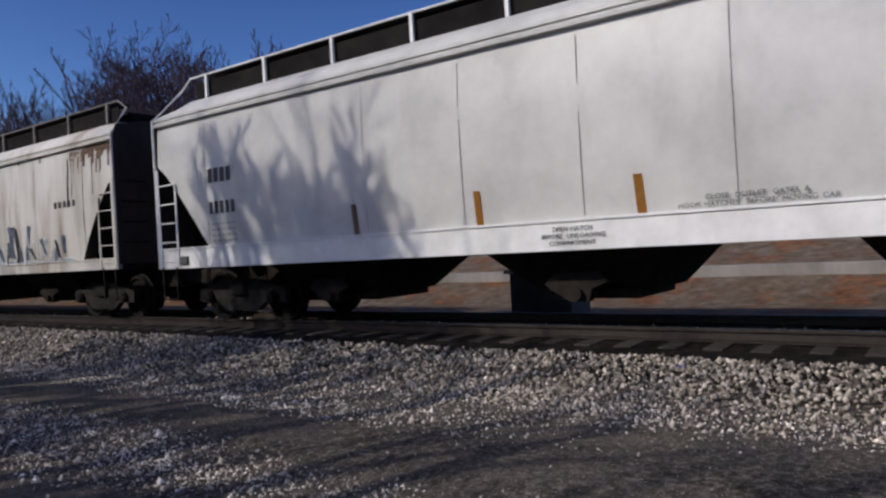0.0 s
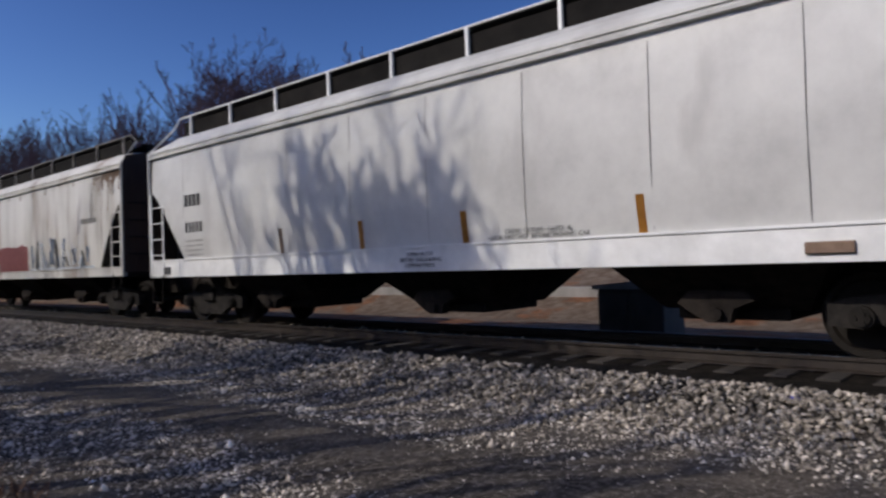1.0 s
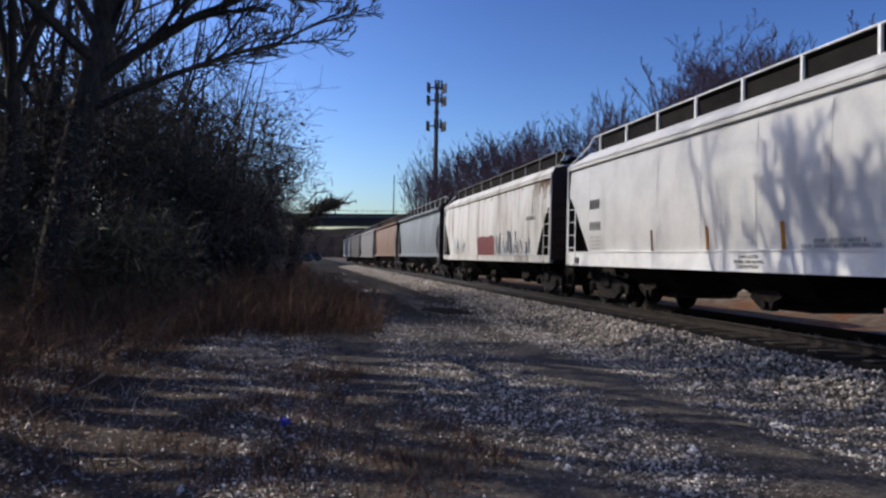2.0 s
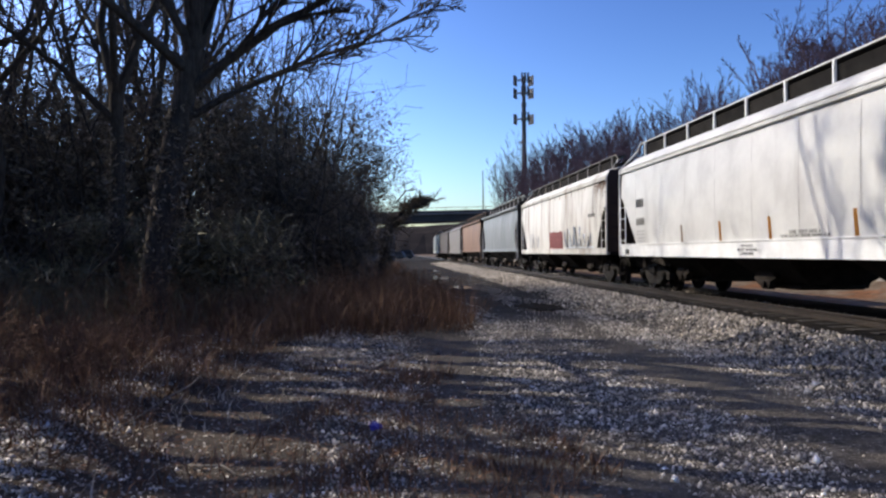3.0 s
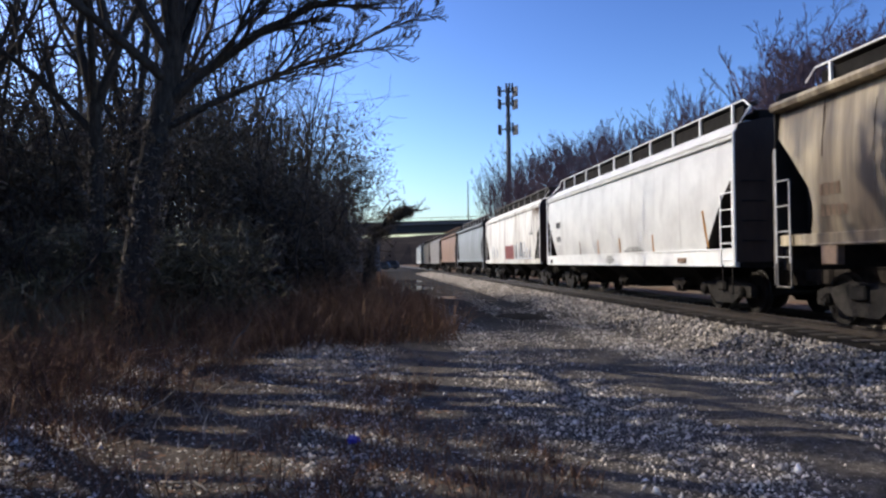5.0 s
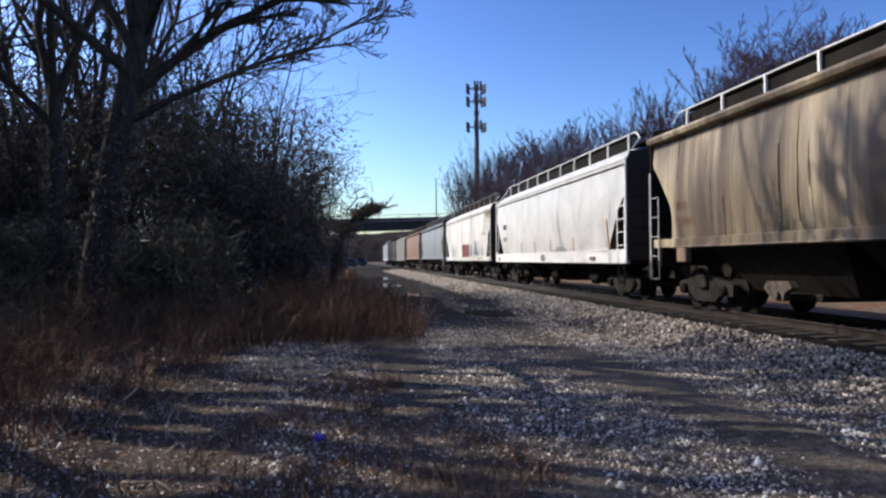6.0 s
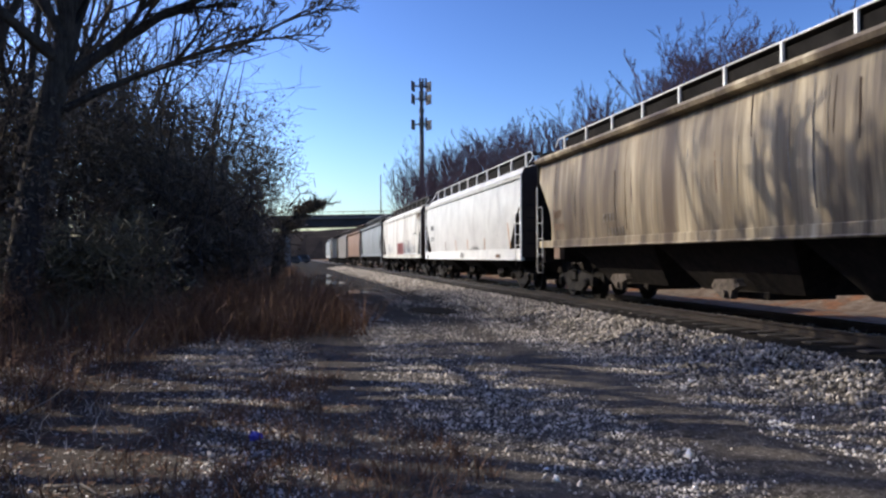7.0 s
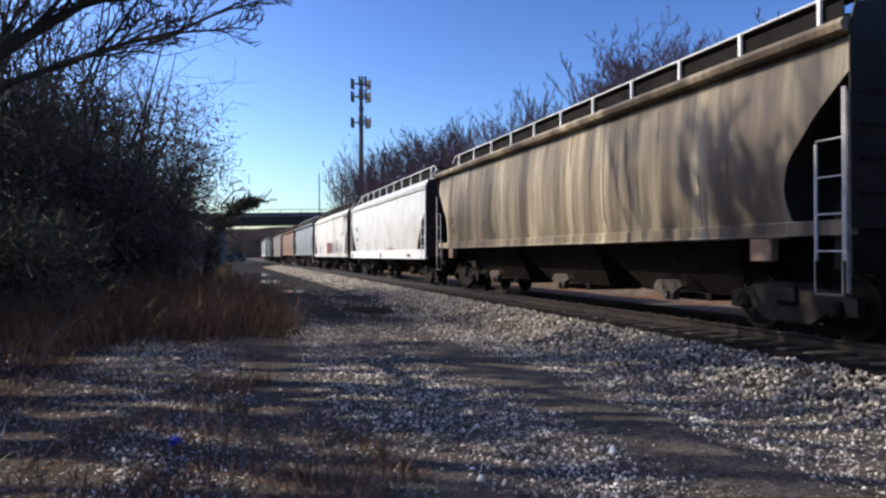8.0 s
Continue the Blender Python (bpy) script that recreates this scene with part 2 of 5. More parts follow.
def water_material():
    m = bpy.data.materials.new("puddle_water")
    m.use_nodes = True
    b = m.node_tree.nodes["Principled BSDF"]
    b.inputs["Base Color"].default_value, b.inputs["Roughness"].default_value, b.inputs["IOR"].default_value = (0.02, 0.018, 0.015, 1), 0.03, 1.33
    t, bp = m.node_tree.nodes.new("ShaderNodeTexNoise"), m.node_tree.nodes.new("ShaderNodeBump")
    t.inputs["Scale"].default_value, bp.inputs["Strength"].default_value = 5.0, 0.03
    m.node_tree.links.new(t.outputs["Fac"], bp.inputs["Height"])
    m.node_tree.links.new(bp.outputs[0], b.inputs["Normal"])
    return m


M["ground"], M["water"] = ground_material(), water_material()


# ---------------------------------------------------------------- mesh helpers
def finish(name, bm, mat, parent=None, label="", smooth=False):
    me = bpy.data.meshes.new(name)
    bm.normal_update()
    bm.to_mesh(me)
    bm.free()
    me.materials.append(mat)
    if smooth:
        me.polygons.foreach_set("use_smooth", [True] * len(me.polygons))
    return hang(name, me, parent, label)


def hang(name, me, parent=None, label=""):
    ob = new(name, me)
    ob.parent = parent
    if label:
        ob["label"] = label
    return ob


def part(name, bm, mat, parent, label="", smooth=False):
    return finish(name, bm, mat, parent, label, smooth)


def box(bm, x0, x1, y0, y1, z0, z1, bevel=0.0):
    g = bmesh.ops.create_cube(bm, size=1.0, matrix=Matrix.Translation(((x0 + x1) / 2, (y0 + y1) / 2, (z0 + z1) / 2)) @ Matrix.Diagonal((x1 - x0, y1 - y0, z1 - z0, 1)))
    if bevel:
        edges = {ed for v in g["verts"] for ed in v.link_edges}
        bmesh.ops.bevel(bm, geom=list(edges), offset=bevel, segments=1, affect="EDGES")


def tube(bm, points, radii, sides=6, caps=True):
    """A tube through the points, tapered by the radii."""
    pts = [Vector(p) for p in points]
    rings = []
    for k, p in enumerate(pts):
        d = (pts[min(k + 1, len(pts) - 1)] - pts[max(k - 1, 0)]).normalized()
        u = d.cross(Vector((0, 0, 1)) if abs(d.z) < 0.9 else Vector((1, 0, 0))).normalized()
        v = d.cross(u)
        r = radii[k] if isinstance(radii, (list, tuple)) else radii
        rings.append([bm.verts.new(p + (u * math.cos(q) + v * math.sin(q)) * r) for q in (2 * math.pi * j / sides for j in range(sides))])
    for a_, b_ in zip(rings, rings[1:]):
        for j in range(sides):
            bm.faces.new((a_[j], a_[(j + 1) % sides], b_[(j + 1) % sides], b_[j]))
    if caps:
        bm.faces.new(rings[0][::-1])
        bm.faces.new(rings[-1])


def prism(bm, outline, axis, a0, a1):
    """A closed outline swept along an axis ('x' or 'y'); the outline is in (y, z) or (x, z)."""
    put = (lambda q, s: (s, q[0], q[1])) if axis == "x" else (lambda q, s: (q[0], s, q[1]))
    lo, hi = [bm.verts.new(put(q, a0)) for q in outline], [bm.verts.new(put(q, a1)) for q in outline]
    k = len(outline)
    for j in range(k):
        bm.faces.new((lo[j], lo[(j + 1) % k], hi[(j + 1) % k], hi[j]))
    bm.faces.new(lo[::-1])
    bm.faces.new(hi)
    bmesh.ops.recalc_face_normals(bm, faces=bm.faces)


def joined(name, verts, faces, mat, parent=None, label=""):
    me = bpy.data.meshes.new(name)
    v, f = np.asarray(verts, np.float32), np.asarray(faces, np.int32)
    me.vertices.add(len(v))
    me.vertices.foreach_set("co", v.ravel())
    k = f.shape[1]
    me.loops.add(f.size)
    me.loops.foreach_set("vertex_index", f.ravel())
    me.polygons.add(len(f))
    me.polygons.foreach_set("loop_start", np.arange(0, f.size, k, dtype=np.int32))
    me.update(calc_edges=True)
    me.validate()
    me.materials.append(mat)
    return hang(name, me, parent, label)


def empty(name, m=None):
    ob = new(name)
    ob.empty_display_size = 0.2
    if m is not None:
        ob.matrix_world = m
    return ob


# ---------------------------------------------------------------- ground
RAIL_TOP, TRACK_X, SIDE_X = 0.33, 9.72, 8.12
RNG = np.random.default_rng(7)
PUDDLES = [(4.8, 21.1, 0.85, 1.9), (3.0, 45.0, 1.2, 4.4), (1.9, 52.0, 1.5, 3.2), (3.6, 33.0, 0.6, 1.8), (3.4, 62.0, 1.6, 5.0)]


def height(x, y):
    """The lie of the land: a flat service road, the ballast shoulder, the bed, a ditch, and a bank behind; a low rise on the wooded side."""
    x, y = np.asarray(x, float), np.asarray(y, float)
    z = np.interp(x, [-400, -60, -14, -5, -1.5, 1, 5.1, 5.8, 7.6, 11.3, 12.4, 13.2, 18.5, 20.4, 24, 30, 60, 400],
                  [6, 5, 0.5, 0.12, 0.02, 0, 0, 0.0, 0.15, 0.15, -0.15, -0.25, -0.3, 0.25, 0.7, 2.2, 5, 6])
    far = np.clip((y - 130) / 80, 0, 1)
    z = z * (1 - far * (np.abs(x - 9) > 3.5))
    near = np.exp(-((x - 4) / 60) ** 2 - ((y - 10) / 60) ** 2)
    z = z + near * (0.025 * np.sin(1.7 * x + 0.6 * y) * np.cos(0.5 * y) + 0.018 * np.sin(3.1 * x + 1.3) * np.sin(0.23 * y + 0.7)) * ((x < 6.5) | (x > 12.5))
    for px_, py_, rx_, ry_ in PUDDLES:
        z = z - 0.07 * np.exp(-((x - px_) / rx_) ** 2 - ((y - py_) / ry_) ** 2)
    return z


def build_ground():
    xs = np.unique(np.concatenate([[-3000, -1500, -700, -400, -200, -120, -80], np.arange(-60, -14, 3), np.arange(-14, -2, 0.6), np.arange(-2, 13.5, 0.22), np.arange(13.5, 30, 1.2), np.arange(30, 60, 6), [80, 120, 200, 400, 900, 1800, 3000]]))
    ys = np.unique(np.concatenate([[-3000, -1000, -400, -150, -80, -50, -30], np.arange(-20, -4, 1.5), np.arange(-4, 30, 0.3), np.arange(30, 80, 1.2), np.arange(80, 220, 8), [260, 330, 450, 700, 1200, 2000, 3500]]))
    gx, gy = np.meshgrid(xs, ys)
    v = np.stack([gx, gy, height(gx, gy)], -1).reshape(-1, 3)
    i = np.arange(len(ys) - 1)[:, None] * len(xs) + np.arange(len(xs) - 1)[None]
    i = i.ravel()
    g = joined("ground", v, np.stack([i, i + 1, i + 1 + len(xs), i + len(xs)], -1), M["ground"])
    g.data.polygons.foreach_set("use_smooth", [True] * len(g.data.polygons))
    return tagged(g, "packed dirt and cinder service road beside the track", "ground", kind="structure")


ground = build_ground()


def build_puddle(x, y, rx, ry):
    bm = bmesh.new()
    n_ = 26
    z = float(height(x, y)) + 0.045
    ring = [bm.verts.new((rx * 0.8 * math.cos(q) * (1 + 0.18 * math.sin(3 * q + x) + 0.1 * math.sin(5 * q)), ry * 0.8 * math.sin(q) * (1 + 0.15 * math.sin(2 * q + y)), 0)) for q in (2 * math.pi * k / n_ for k in range(n_))]
    bm.faces.new(ring)
    ob = finish("puddle", bm, M["wet_mud" if y < 30 else "water"])
    ob.location = (x, y, z)
    return tagged(ob, "dark wet mud hollow in the road" if y < 30 else "shallow rain puddle lying in a road hollow", "puddle", "puddles on the road", "structure")


for q in PUDDLES:
    build_puddle(*q)

# ---------------------------------------------------------------- track
def build_track():
    track = tagged(empty("railway_track", pose(TRACK_X, 0, 0)), "steel rails on dark creosoted ties in stone ballast", "track", kind="structure")
    for sx in (-1, 1):
        prof = [(-0.075, 0), (0.075, 0), (0.075, 0.012), (0.012, 0.03), (0.01, 0.115), (0.036, 0.125), (0.036, 0.155), (0.028, 0.16), (-0.028, 0.16), (-0.036, 0.155), (-0.036, 0.125), (-0.01, 0.115), (-0.012, 0.03), (-0.075, 0.012)]
        bm = bmesh.new()
        prism(bm, [(sx * 0.7525 + u, RAIL_TOP - 0.16 + v) for u, v in prof], "y", -60, 420)
        rail = part("rail", bm, M["rail_steel"], track)
        bm = bmesh.new()
        box(bm, sx * 0.7525 - 0.026, sx * 0.7525 + 0.026, -60, 420, RAIL_TOP - 0.002, RAIL_TOP + 0.003)
        part("running_surface", bm, M["rail_head"], rail, "polished running surface")
    bm = bmesh.new()
    box(bm, -1.3, 1.3, -0.115, 0.115, -0.02, 0.17, 0.012)
    first = part("tie", bm, M["tie_wood"], track)
    first.location.y = -16
    for k in range(1, 260):
        t_ = new("tie", first.data)
        t_.parent = track
        t_.location = (RNG.uniform(-0.05, 0.05), -16 + 0.54 * k, RNG.uniform(-0.012, 0.006))
        t_.rotation_euler = (0, 0, RNG.uniform(-0.02, 0.02))
    return track


track = build_track()


def stones(name, x, y, z, size, mat, parent=None, label="", chips=False):
    """Angular stones, an uneven eight-sided lump each; chips are four-sided slivers."""
    k = len(x)
    base = np.array([(1, 0, 0), (-1, 0, 0), (0, 1, 0), (0, -1, 0), (0, 0, 1), (0, 0, -1)], float)
    tri = np.array([(0, 2, 4), (2, 1, 4), (1, 3, 4), (3, 0, 4), (2, 0, 5), (1, 2, 5), (3, 1, 5), (0, 3, 5)])
    if chips:
        base, tri = np.array([(1, -0.4, -0.3), (-0.7, -0.8, -0.3), (-0.2, 1, -0.3), (0, 0, 0.9)]), np.array([(0, 1, 3), (1, 2, 3), (2, 0, 3), (0, 2, 1)])
    m_ = len(base)
    v = base[None] * RNG.uniform(0.55, 1.25, (k, m_, 1)) + RNG.uniform(-0.28, 0.28, (k, m_, 3))
    v *= (size[:, None] * RNG.uniform(0.6, 1.2, (k, 3)))[:, None, :]
    ang, tip = RNG.uniform(0, 6.28, k), RNG.uniform(-0.6, 0.6, k)
    c, s, ct, st = np.cos(ang)[:, None], np.sin(ang)[:, None], np.cos(tip)[:, None], np.sin(tip)[:, None]
    X, Y, Z = v[..., 0], v[..., 1], v[..., 2]
    Y, Z = Y * ct - Z * st, Y * st + Z * ct
    X, Y = X * c - Y * s, X * s + Y * c
    v = np.stack([X + x[:, None], Y + y[:, None], Z + z[:, None]], -1).reshape(-1, 3)
    f = (tri[None] + m_ * np.arange(k)[:, None, None]).reshape(-1, 3)
    return joined(name, v, f, mat, parent, label)


def build_ballast():
    k = 60000
    y = -14 + 112 * RNG.random(k) ** 1.55
    x = np.where(RNG.random(k) < 0.96, 5.55 + 2.15 * RNG.random(k) ** 0.85, RNG.uniform(9.2, 10.3, k))
    keep = (x > 6.15 + 0.45 * np.sin(y * 0.9) * np.cos(y * 0.37) - RNG.exponential(0.35, k))
    x, y = x[keep], y[keep]
    size = RNG.uniform(0.018, 0.043, len(x)) * (1 + np.clip(y - 7, 0, 50) / 32)
    z = height(x, y) + size * 0.35 + RNG.uniform(0, 0.03, len(x)) * (x > 6.3)
    b = stones("ballast", x, y, z, size, M["stone"])
    tagged(b, "crushed grey-white stone ballast along the track", "ballast", kind="stuff")
    return b


ballast = build_ballast()


def build_gravel():
    k = 230000
    x = RNG.uniform(-4.2, 7.0, k) + RNG.normal(0, 0.9, k) * (RNG.random(k) < 0.7)
    x = np.minimum(x, 14 - x)
    y = -10 + RNG.gamma(3.2, 5.5, k)
    patch = 1.3 * np.sin(2.4 * x + 0.12 * y) + 0.8 * np.sin(4.3 * x - 0.2 * y + 1) + 0.7 * np.sin(0.7 * y + x) + RNG.normal(0, 0.8, k)
    keep = patch > 0.2 + 0.9 * np.clip((x - 1.6) / 1.5, 0, 1) * np.clip((7.5 - y) / 3, 0, 1)
    x, y = x[keep], y[keep]
    size = RNG.uniform(0.005, 0.012, len(x)) * (1 + RNG.exponential(0.4, len(x)))
    g = stones("gravel", x, y, height(x, y) + size * 0.4, size * 1.25, M["gravel"], chips=True)
    return tagged(g, "loose pale gravel scattered on the dirt road", "gravel", kind="stuff")


build_gravel()

# ---------------------------------------------------------------- the train
CAR_Y = {}


def profile(sill_top, eave, bulge):
    """Half width of the body side by height: nearly straight, a little fuller in the middle."""
    def at(z):
        u = (z - sill_top) / (eave - sill_top)
        return 1.6 - bulge + bulge * math.sin(math.pi * min(max(0.12 + 0.80 * u, 0), 1))
    return at


WHEELSETS = []
MESHES = {}


def shared(key, make):
    if key not in MESHES:
        bm = bmesh.new()
        mat, smooth = make(bm)
        me = bpy.data.meshes.new(key)
        bmesh.ops.recalc_face_normals(bm, faces=bm.faces)
        bm.to_mesh(me)
        bm.free()
        me.materials.append(mat)
        if smooth:
            me.polygons.foreach_set("use_smooth", [True] * len(me.polygons))
        MESHES[key] = me
    return MESHES[key]


def side_frame(bm):
    out = [(-1.22, 0.36), (-1.22, 0.60), (-0.98, 0.66), (-0.62, 0.70), (-0.36, 0.78), (0.36, 0.78), (0.62, 0.70), (0.98, 0.66), (1.22, 0.60), (1.22, 0.36), (0.98, 0.34), (0.74, 0.40), (0.42, 0.20), (-0.42, 0.20), (-0.74, 0.40), (-0.98, 0.34)]
    prism(bm, out, "x", -0.07, 0.07)
    return M["truck_steel"], False


def spring_nest(bm):
    for sy in (-0.17, 0.0, 0.17):
        pts = [(0.065 * math.cos(q), sy + 0.065 * math.sin(q), 0.26 + 0.28 * q / 25.2) for q in (25.2 * k / 40 for k in range(41))]
        tube(bm, pts, 0.016, 4)
    return M["truck_steel"], False


def bearing(bm):
    for x0, x1, r in ((0, 0.12, 0.12), (0.12, 0.15, 0.09)):
        tube(bm, [(-x0, 0, 0), (-x1, 0, 0)], r, 12)
    for k in range(3):
        q = 2.1 * k
        tube(bm, [(-0.14, 0.05 * math.cos(q), 0.05 * math.sin(q)), (-0.17, 0.05 * math.cos(q), 0.05 * math.sin(q))], 0.018, 6)
    return M["wheel_steel"], False


def wheelset(bm):
    tube(bm, [(-0.95, 0, 0), (0.95, 0, 0)], 0.075, 10)
    for s in (-1, 1):
        ring = [(0.655, 0.485), (0.69, 0.49), (0.70, 0.458), (0.79, 0.452), (0.79, 0.39), (0.745, 0.36), (0.735, 0.17), (0.80, 0.15), (0.80, 0.08), (0.66, 0.08), (0.66, 0.16), (0.70, 0.19), (0.69, 0.36), (0.655, 0.40)]
        n_ = 28
        vs = [[bm.verts.new((s * u, r * math.cos(2 * math.pi * j / n_), r * math.sin(2 * math.pi * j / n_))) for u, r in ring] for j in range(n_)]
        for j in range(n_):
            for k in range(len(ring)):
                bm.faces.new((vs[j][k], vs[j][(k + 1) % len(ring)], vs[(j + 1) % n_][(k + 1) % len(ring)], vs[(j + 1) % n_][k]))
    return M["wheel_steel"], False


def truck(car, y):
    """A two-axle freight truck: bolster, side frames with springs and bearings; the wheelsets turn."""
    bm = bmesh.new()
    box(bm, -1.15, 1.15, -0.2, 0.2, 0.48, 0.74, 0.03)
    box(bm, -0.95, 0.95, -0.62, -0.5, 0.36, 0.46, 0.02)
    box(bm, -0.95, 0.95, 0.5, 0.62, 0.36, 0.46, 0.02)
    t_ = part("truck", bm, M["truck_steel"], car, "dark cast steel freight truck")
    t_.location.y = y
    for s in (-1, 1):
        f = hang("side_frame", shared("side_frame", side_frame), t_)
        f.location.x = s * 1.0
        sp = hang("spring_nest", shared("spring_nest", spring_nest), t_)
        sp.location.x = s * 1.0
        for sy in (-0.89, 0.89):
            b_ = hang("bearing", shared("bearing", bearing), t_)
            b_.location, b_.rotation_euler = (s * 1.02, sy, 0.457), (0, 0, 0 if s < 0 else math.pi)
    for sy in (-0.89, 0.89):
        w = hang("wheelset", shared("wheelset", wheelset), car, "rusty steel wheels on an axle")
        w.location = (0, y + sy, 0.457)
        WHEELSETS.append((w, y + sy))


def patch(car, name, at, y0, y1, z0, z1, mat, label="", lean=0.0, lift=0.006, rough_edge=0.0, side=-1):
    """A thin painted or stuck-on patch that follows the body side."""
    bm = bmesh.new()
    ny, nz = max(2, int(abs(y1 - y0) / 0.25) + 1), max(2, int((z1 - z0) / 0.2) + 1)
    grid = []
    for k in range(nz + 1):
        w = k / nz
        z = z0 + (z1 - z0) * w
        row = []
        for j in range(ny + 1):
            u = j / ny
            dy = dz = 0.0
            if rough_edge and (j in (0, ny) or k in (0, nz)):
                dy, dz = (noise.noise((y0 * 3 + u * 9, z * 3, 2.0)) * rough_edge, noise.noise((y0 * 5 + u * 9, z * 3, 7.0)) * rough_edge)
            row.append(bm.verts.new((side * (at(z + dz) + lift), y0 + (y1 - y0) * u + lean * w + dy, z + dz)))
        grid.append(row)
    for r0, r1 in zip(grid, grid[1:]):
        for j in range(ny):
            bm.faces.new((r0[j], r0[j + 1], r1[j + 1], r1[j]))
    bmesh.ops.solidify(bm, geom=bm.faces[:], thickness=0.003)
    return part(name, bm, mat, car, label)


def covered_hopper(y, length, paint, trim, label, sill=(1.03, 1.40), eave=3.76, cut_top=2.97, cut_run=1.4, deep_sill=True, bays=(-4.45, 0.0, 4.45),
                   bulge=0.05, seams=(), posts=1.65, round_cut=False, roof_lip=False, detail=True, top=4.03, end_mat=None, rail=None):
    """A covered hopper car, its origin at the middle on the rail heads; y is its middle along the train."""
    car = tagged(empty("hopper_car", pose(TRACK_X, y, RAIL_TOP)), label, "freight car", "cars of the train")
    L = length / 2
    z0, z1 = sill
    at = profile(z1, eave, bulge)

    def ext(z):
        """How far the side sheet reaches towards the ends at a height."""
        if z >= cut_top:
            return L - 0.02
        u = (cut_top - z) / (cut_top - z1)
        if round_cut:
            return L - 0.02 - float(np.interp(z, [1.44, 1.65, 1.9, 2.12, 2.4, 2.6, 2.8, 2.95, 3.45], [0.86, 0.98, 1.06, 1.08, 1.0, 0.85, 0.66, 0.55, 0.0]))
        return L - 0.02 - cut_run * (u ** 0.8)

    bm = bmesh.new()
    zs = sorted({z1 + (eave - z1) * k / 16 for k in range(17)} | {cut_top})
    ny = 40
    rows = {}
    for s in (-1, 1):
        rows[s] = [[bm.verts.new((s * (at(z) + 0.010 * noise.noise((y * 1.3 + 5 * (2 * j / ny - 1), z * 1.2, s * 3.0))), ext(z) * (2 * j / ny - 1), z)) for j in range(ny + 1)] for z in zs]
        for r0, r1 in zip(rows[s], rows[s][1:]):
            for j in range(ny):
                bm.faces.new((r0[j], r0[j + 1], r1[j + 1], r1[j]))
    for j in (0, ny):
        bm2 = bmesh.new()
        for k in range(len(zs) - 1):
            q = [rows[-1][k][j].co, rows[1][k][j].co, rows[1][k + 1][j].co, rows[-1][k + 1][j].co]
            bm2.faces.new([bm2.verts.new(c) for c in q])
        bmesh.ops.remove_doubles(bm2, verts=bm2.verts, dist=1e-4)
        part("end_sheet", bm2, end_mat or M["end_shade"], car, "sloping end sheet, gap shade put into its colour")
    bmesh.ops.recalc_face_normals(bm, faces=bm.faces)
    part("body", bm, paint, car, smooth=True)
    # roof
    bm = bmesh.new()
    sec = [(-1.60, eave - 0.03), (-1.635, eave - 0.02), (-1.64, eave + 0.03), (-1.60, eave + 0.045), (-1.585, eave + 0.075), (-1.62, eave + 0.085), (-1.62, eave + 0.13), (-1.575, eave + 0.145), (-1.5, eave + 0.26), (-1.3, eave + 0.40), (-0.95, eave + 0.50), (0, eave + 0.6)]
    if roof_lip:
        sec = [(-1.60, eave - 0.08), (-1.69, eave - 0.05), (-1.72, eave + 0.03), (-1.67, eave + 0.10), (-1.5, eave + 0.14), (-0.95, eave + 0.27), (0, eave + 0.34)]
    sec = sec + [(-u, v) for u, v in sec[-2::-1]]
    lines = []
    for yy, f in ((-L - 0.01, 0.4), (-L + 0.75, 1.0), (L - 0.75, 1.0), (L + 0.01, 0.4)):
        lines.append([bm.verts.new((u, yy, v if v < eave + 0.15 else eave + 0.15 + (v - eave - 0.15) * f)) for u, v in sec])
    for r0, r1 in zip(lines, lines[1:]):
        for k in range(len(sec)):
            q = (k + 1) % len(sec)
            bm.faces.new((r0[k], r0[q], r1[q], r1[k]))
    bm.faces.new(lines[0]), bm.faces.new(lines[-1])
    bmesh.ops.recalc_face_normals(bm, faces=bm.faces)
    roof = part("roof", bm, paint, car)
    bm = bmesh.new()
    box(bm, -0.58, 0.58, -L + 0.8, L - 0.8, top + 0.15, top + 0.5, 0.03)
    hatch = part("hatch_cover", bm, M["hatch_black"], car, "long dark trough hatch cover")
    if detail:
        k_ = int((2 * L - 1.6) / 1.2)
        for k in range(k_):
            bm = bmesh.new()
            yy = -L + 1.0 + k * 1.2
            box(bm, -0.6, 0.6, yy - 0.03, yy + 0.03, top + 0.3, top + 0.53, 0.01)
            part("hatch_strap", bm, M["hatch_black"], hatch)
    # roof walk with its edge rail and brackets
    for s in (-1, 1):
        bm = bmesh.new()
        zt = top + 0.66
        box(bm, *sorted((s * 1.08, s * 0.62)), -L + 0.75, L - 0.75, zt - 0.035, zt)
        walkway = part("roof_walk", bm, M["grating"], car, "dark steel grating roof walk")
        bm = bmesh.new()
        tube(bm, [(s * 1.1, -L + 0.2, top + 0.44), (s * 1.1, -L + 0.5, zt - 0.02), (s * 1.1, L - 0.5, zt - 0.02), (s * 1.1, L - 0.2, top + 0.44)], 0.018, 6)
        part("edge_rail", bm, rail or trim, walkway, "pale painted edge rail")
        # near-black strip added behind the brackets to keep the space there dark
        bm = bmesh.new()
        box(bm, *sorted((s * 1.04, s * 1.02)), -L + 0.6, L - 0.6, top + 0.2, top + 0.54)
        part("dark_backing", bm, M["hatch_black"], walkway)
        m_ = int((2 * L - 1.6) / posts)
        for k in range(m_ + 1):
            bm = bmesh.new()
            yy = (k - m_ / 2) * posts
            box(bm, *sorted((s * 1.12, s * 1.07)), yy - 0.028, yy + 0.028, top + 0.2, zt - 0.01)
            part("bracket", bm, rail or trim, walkway)
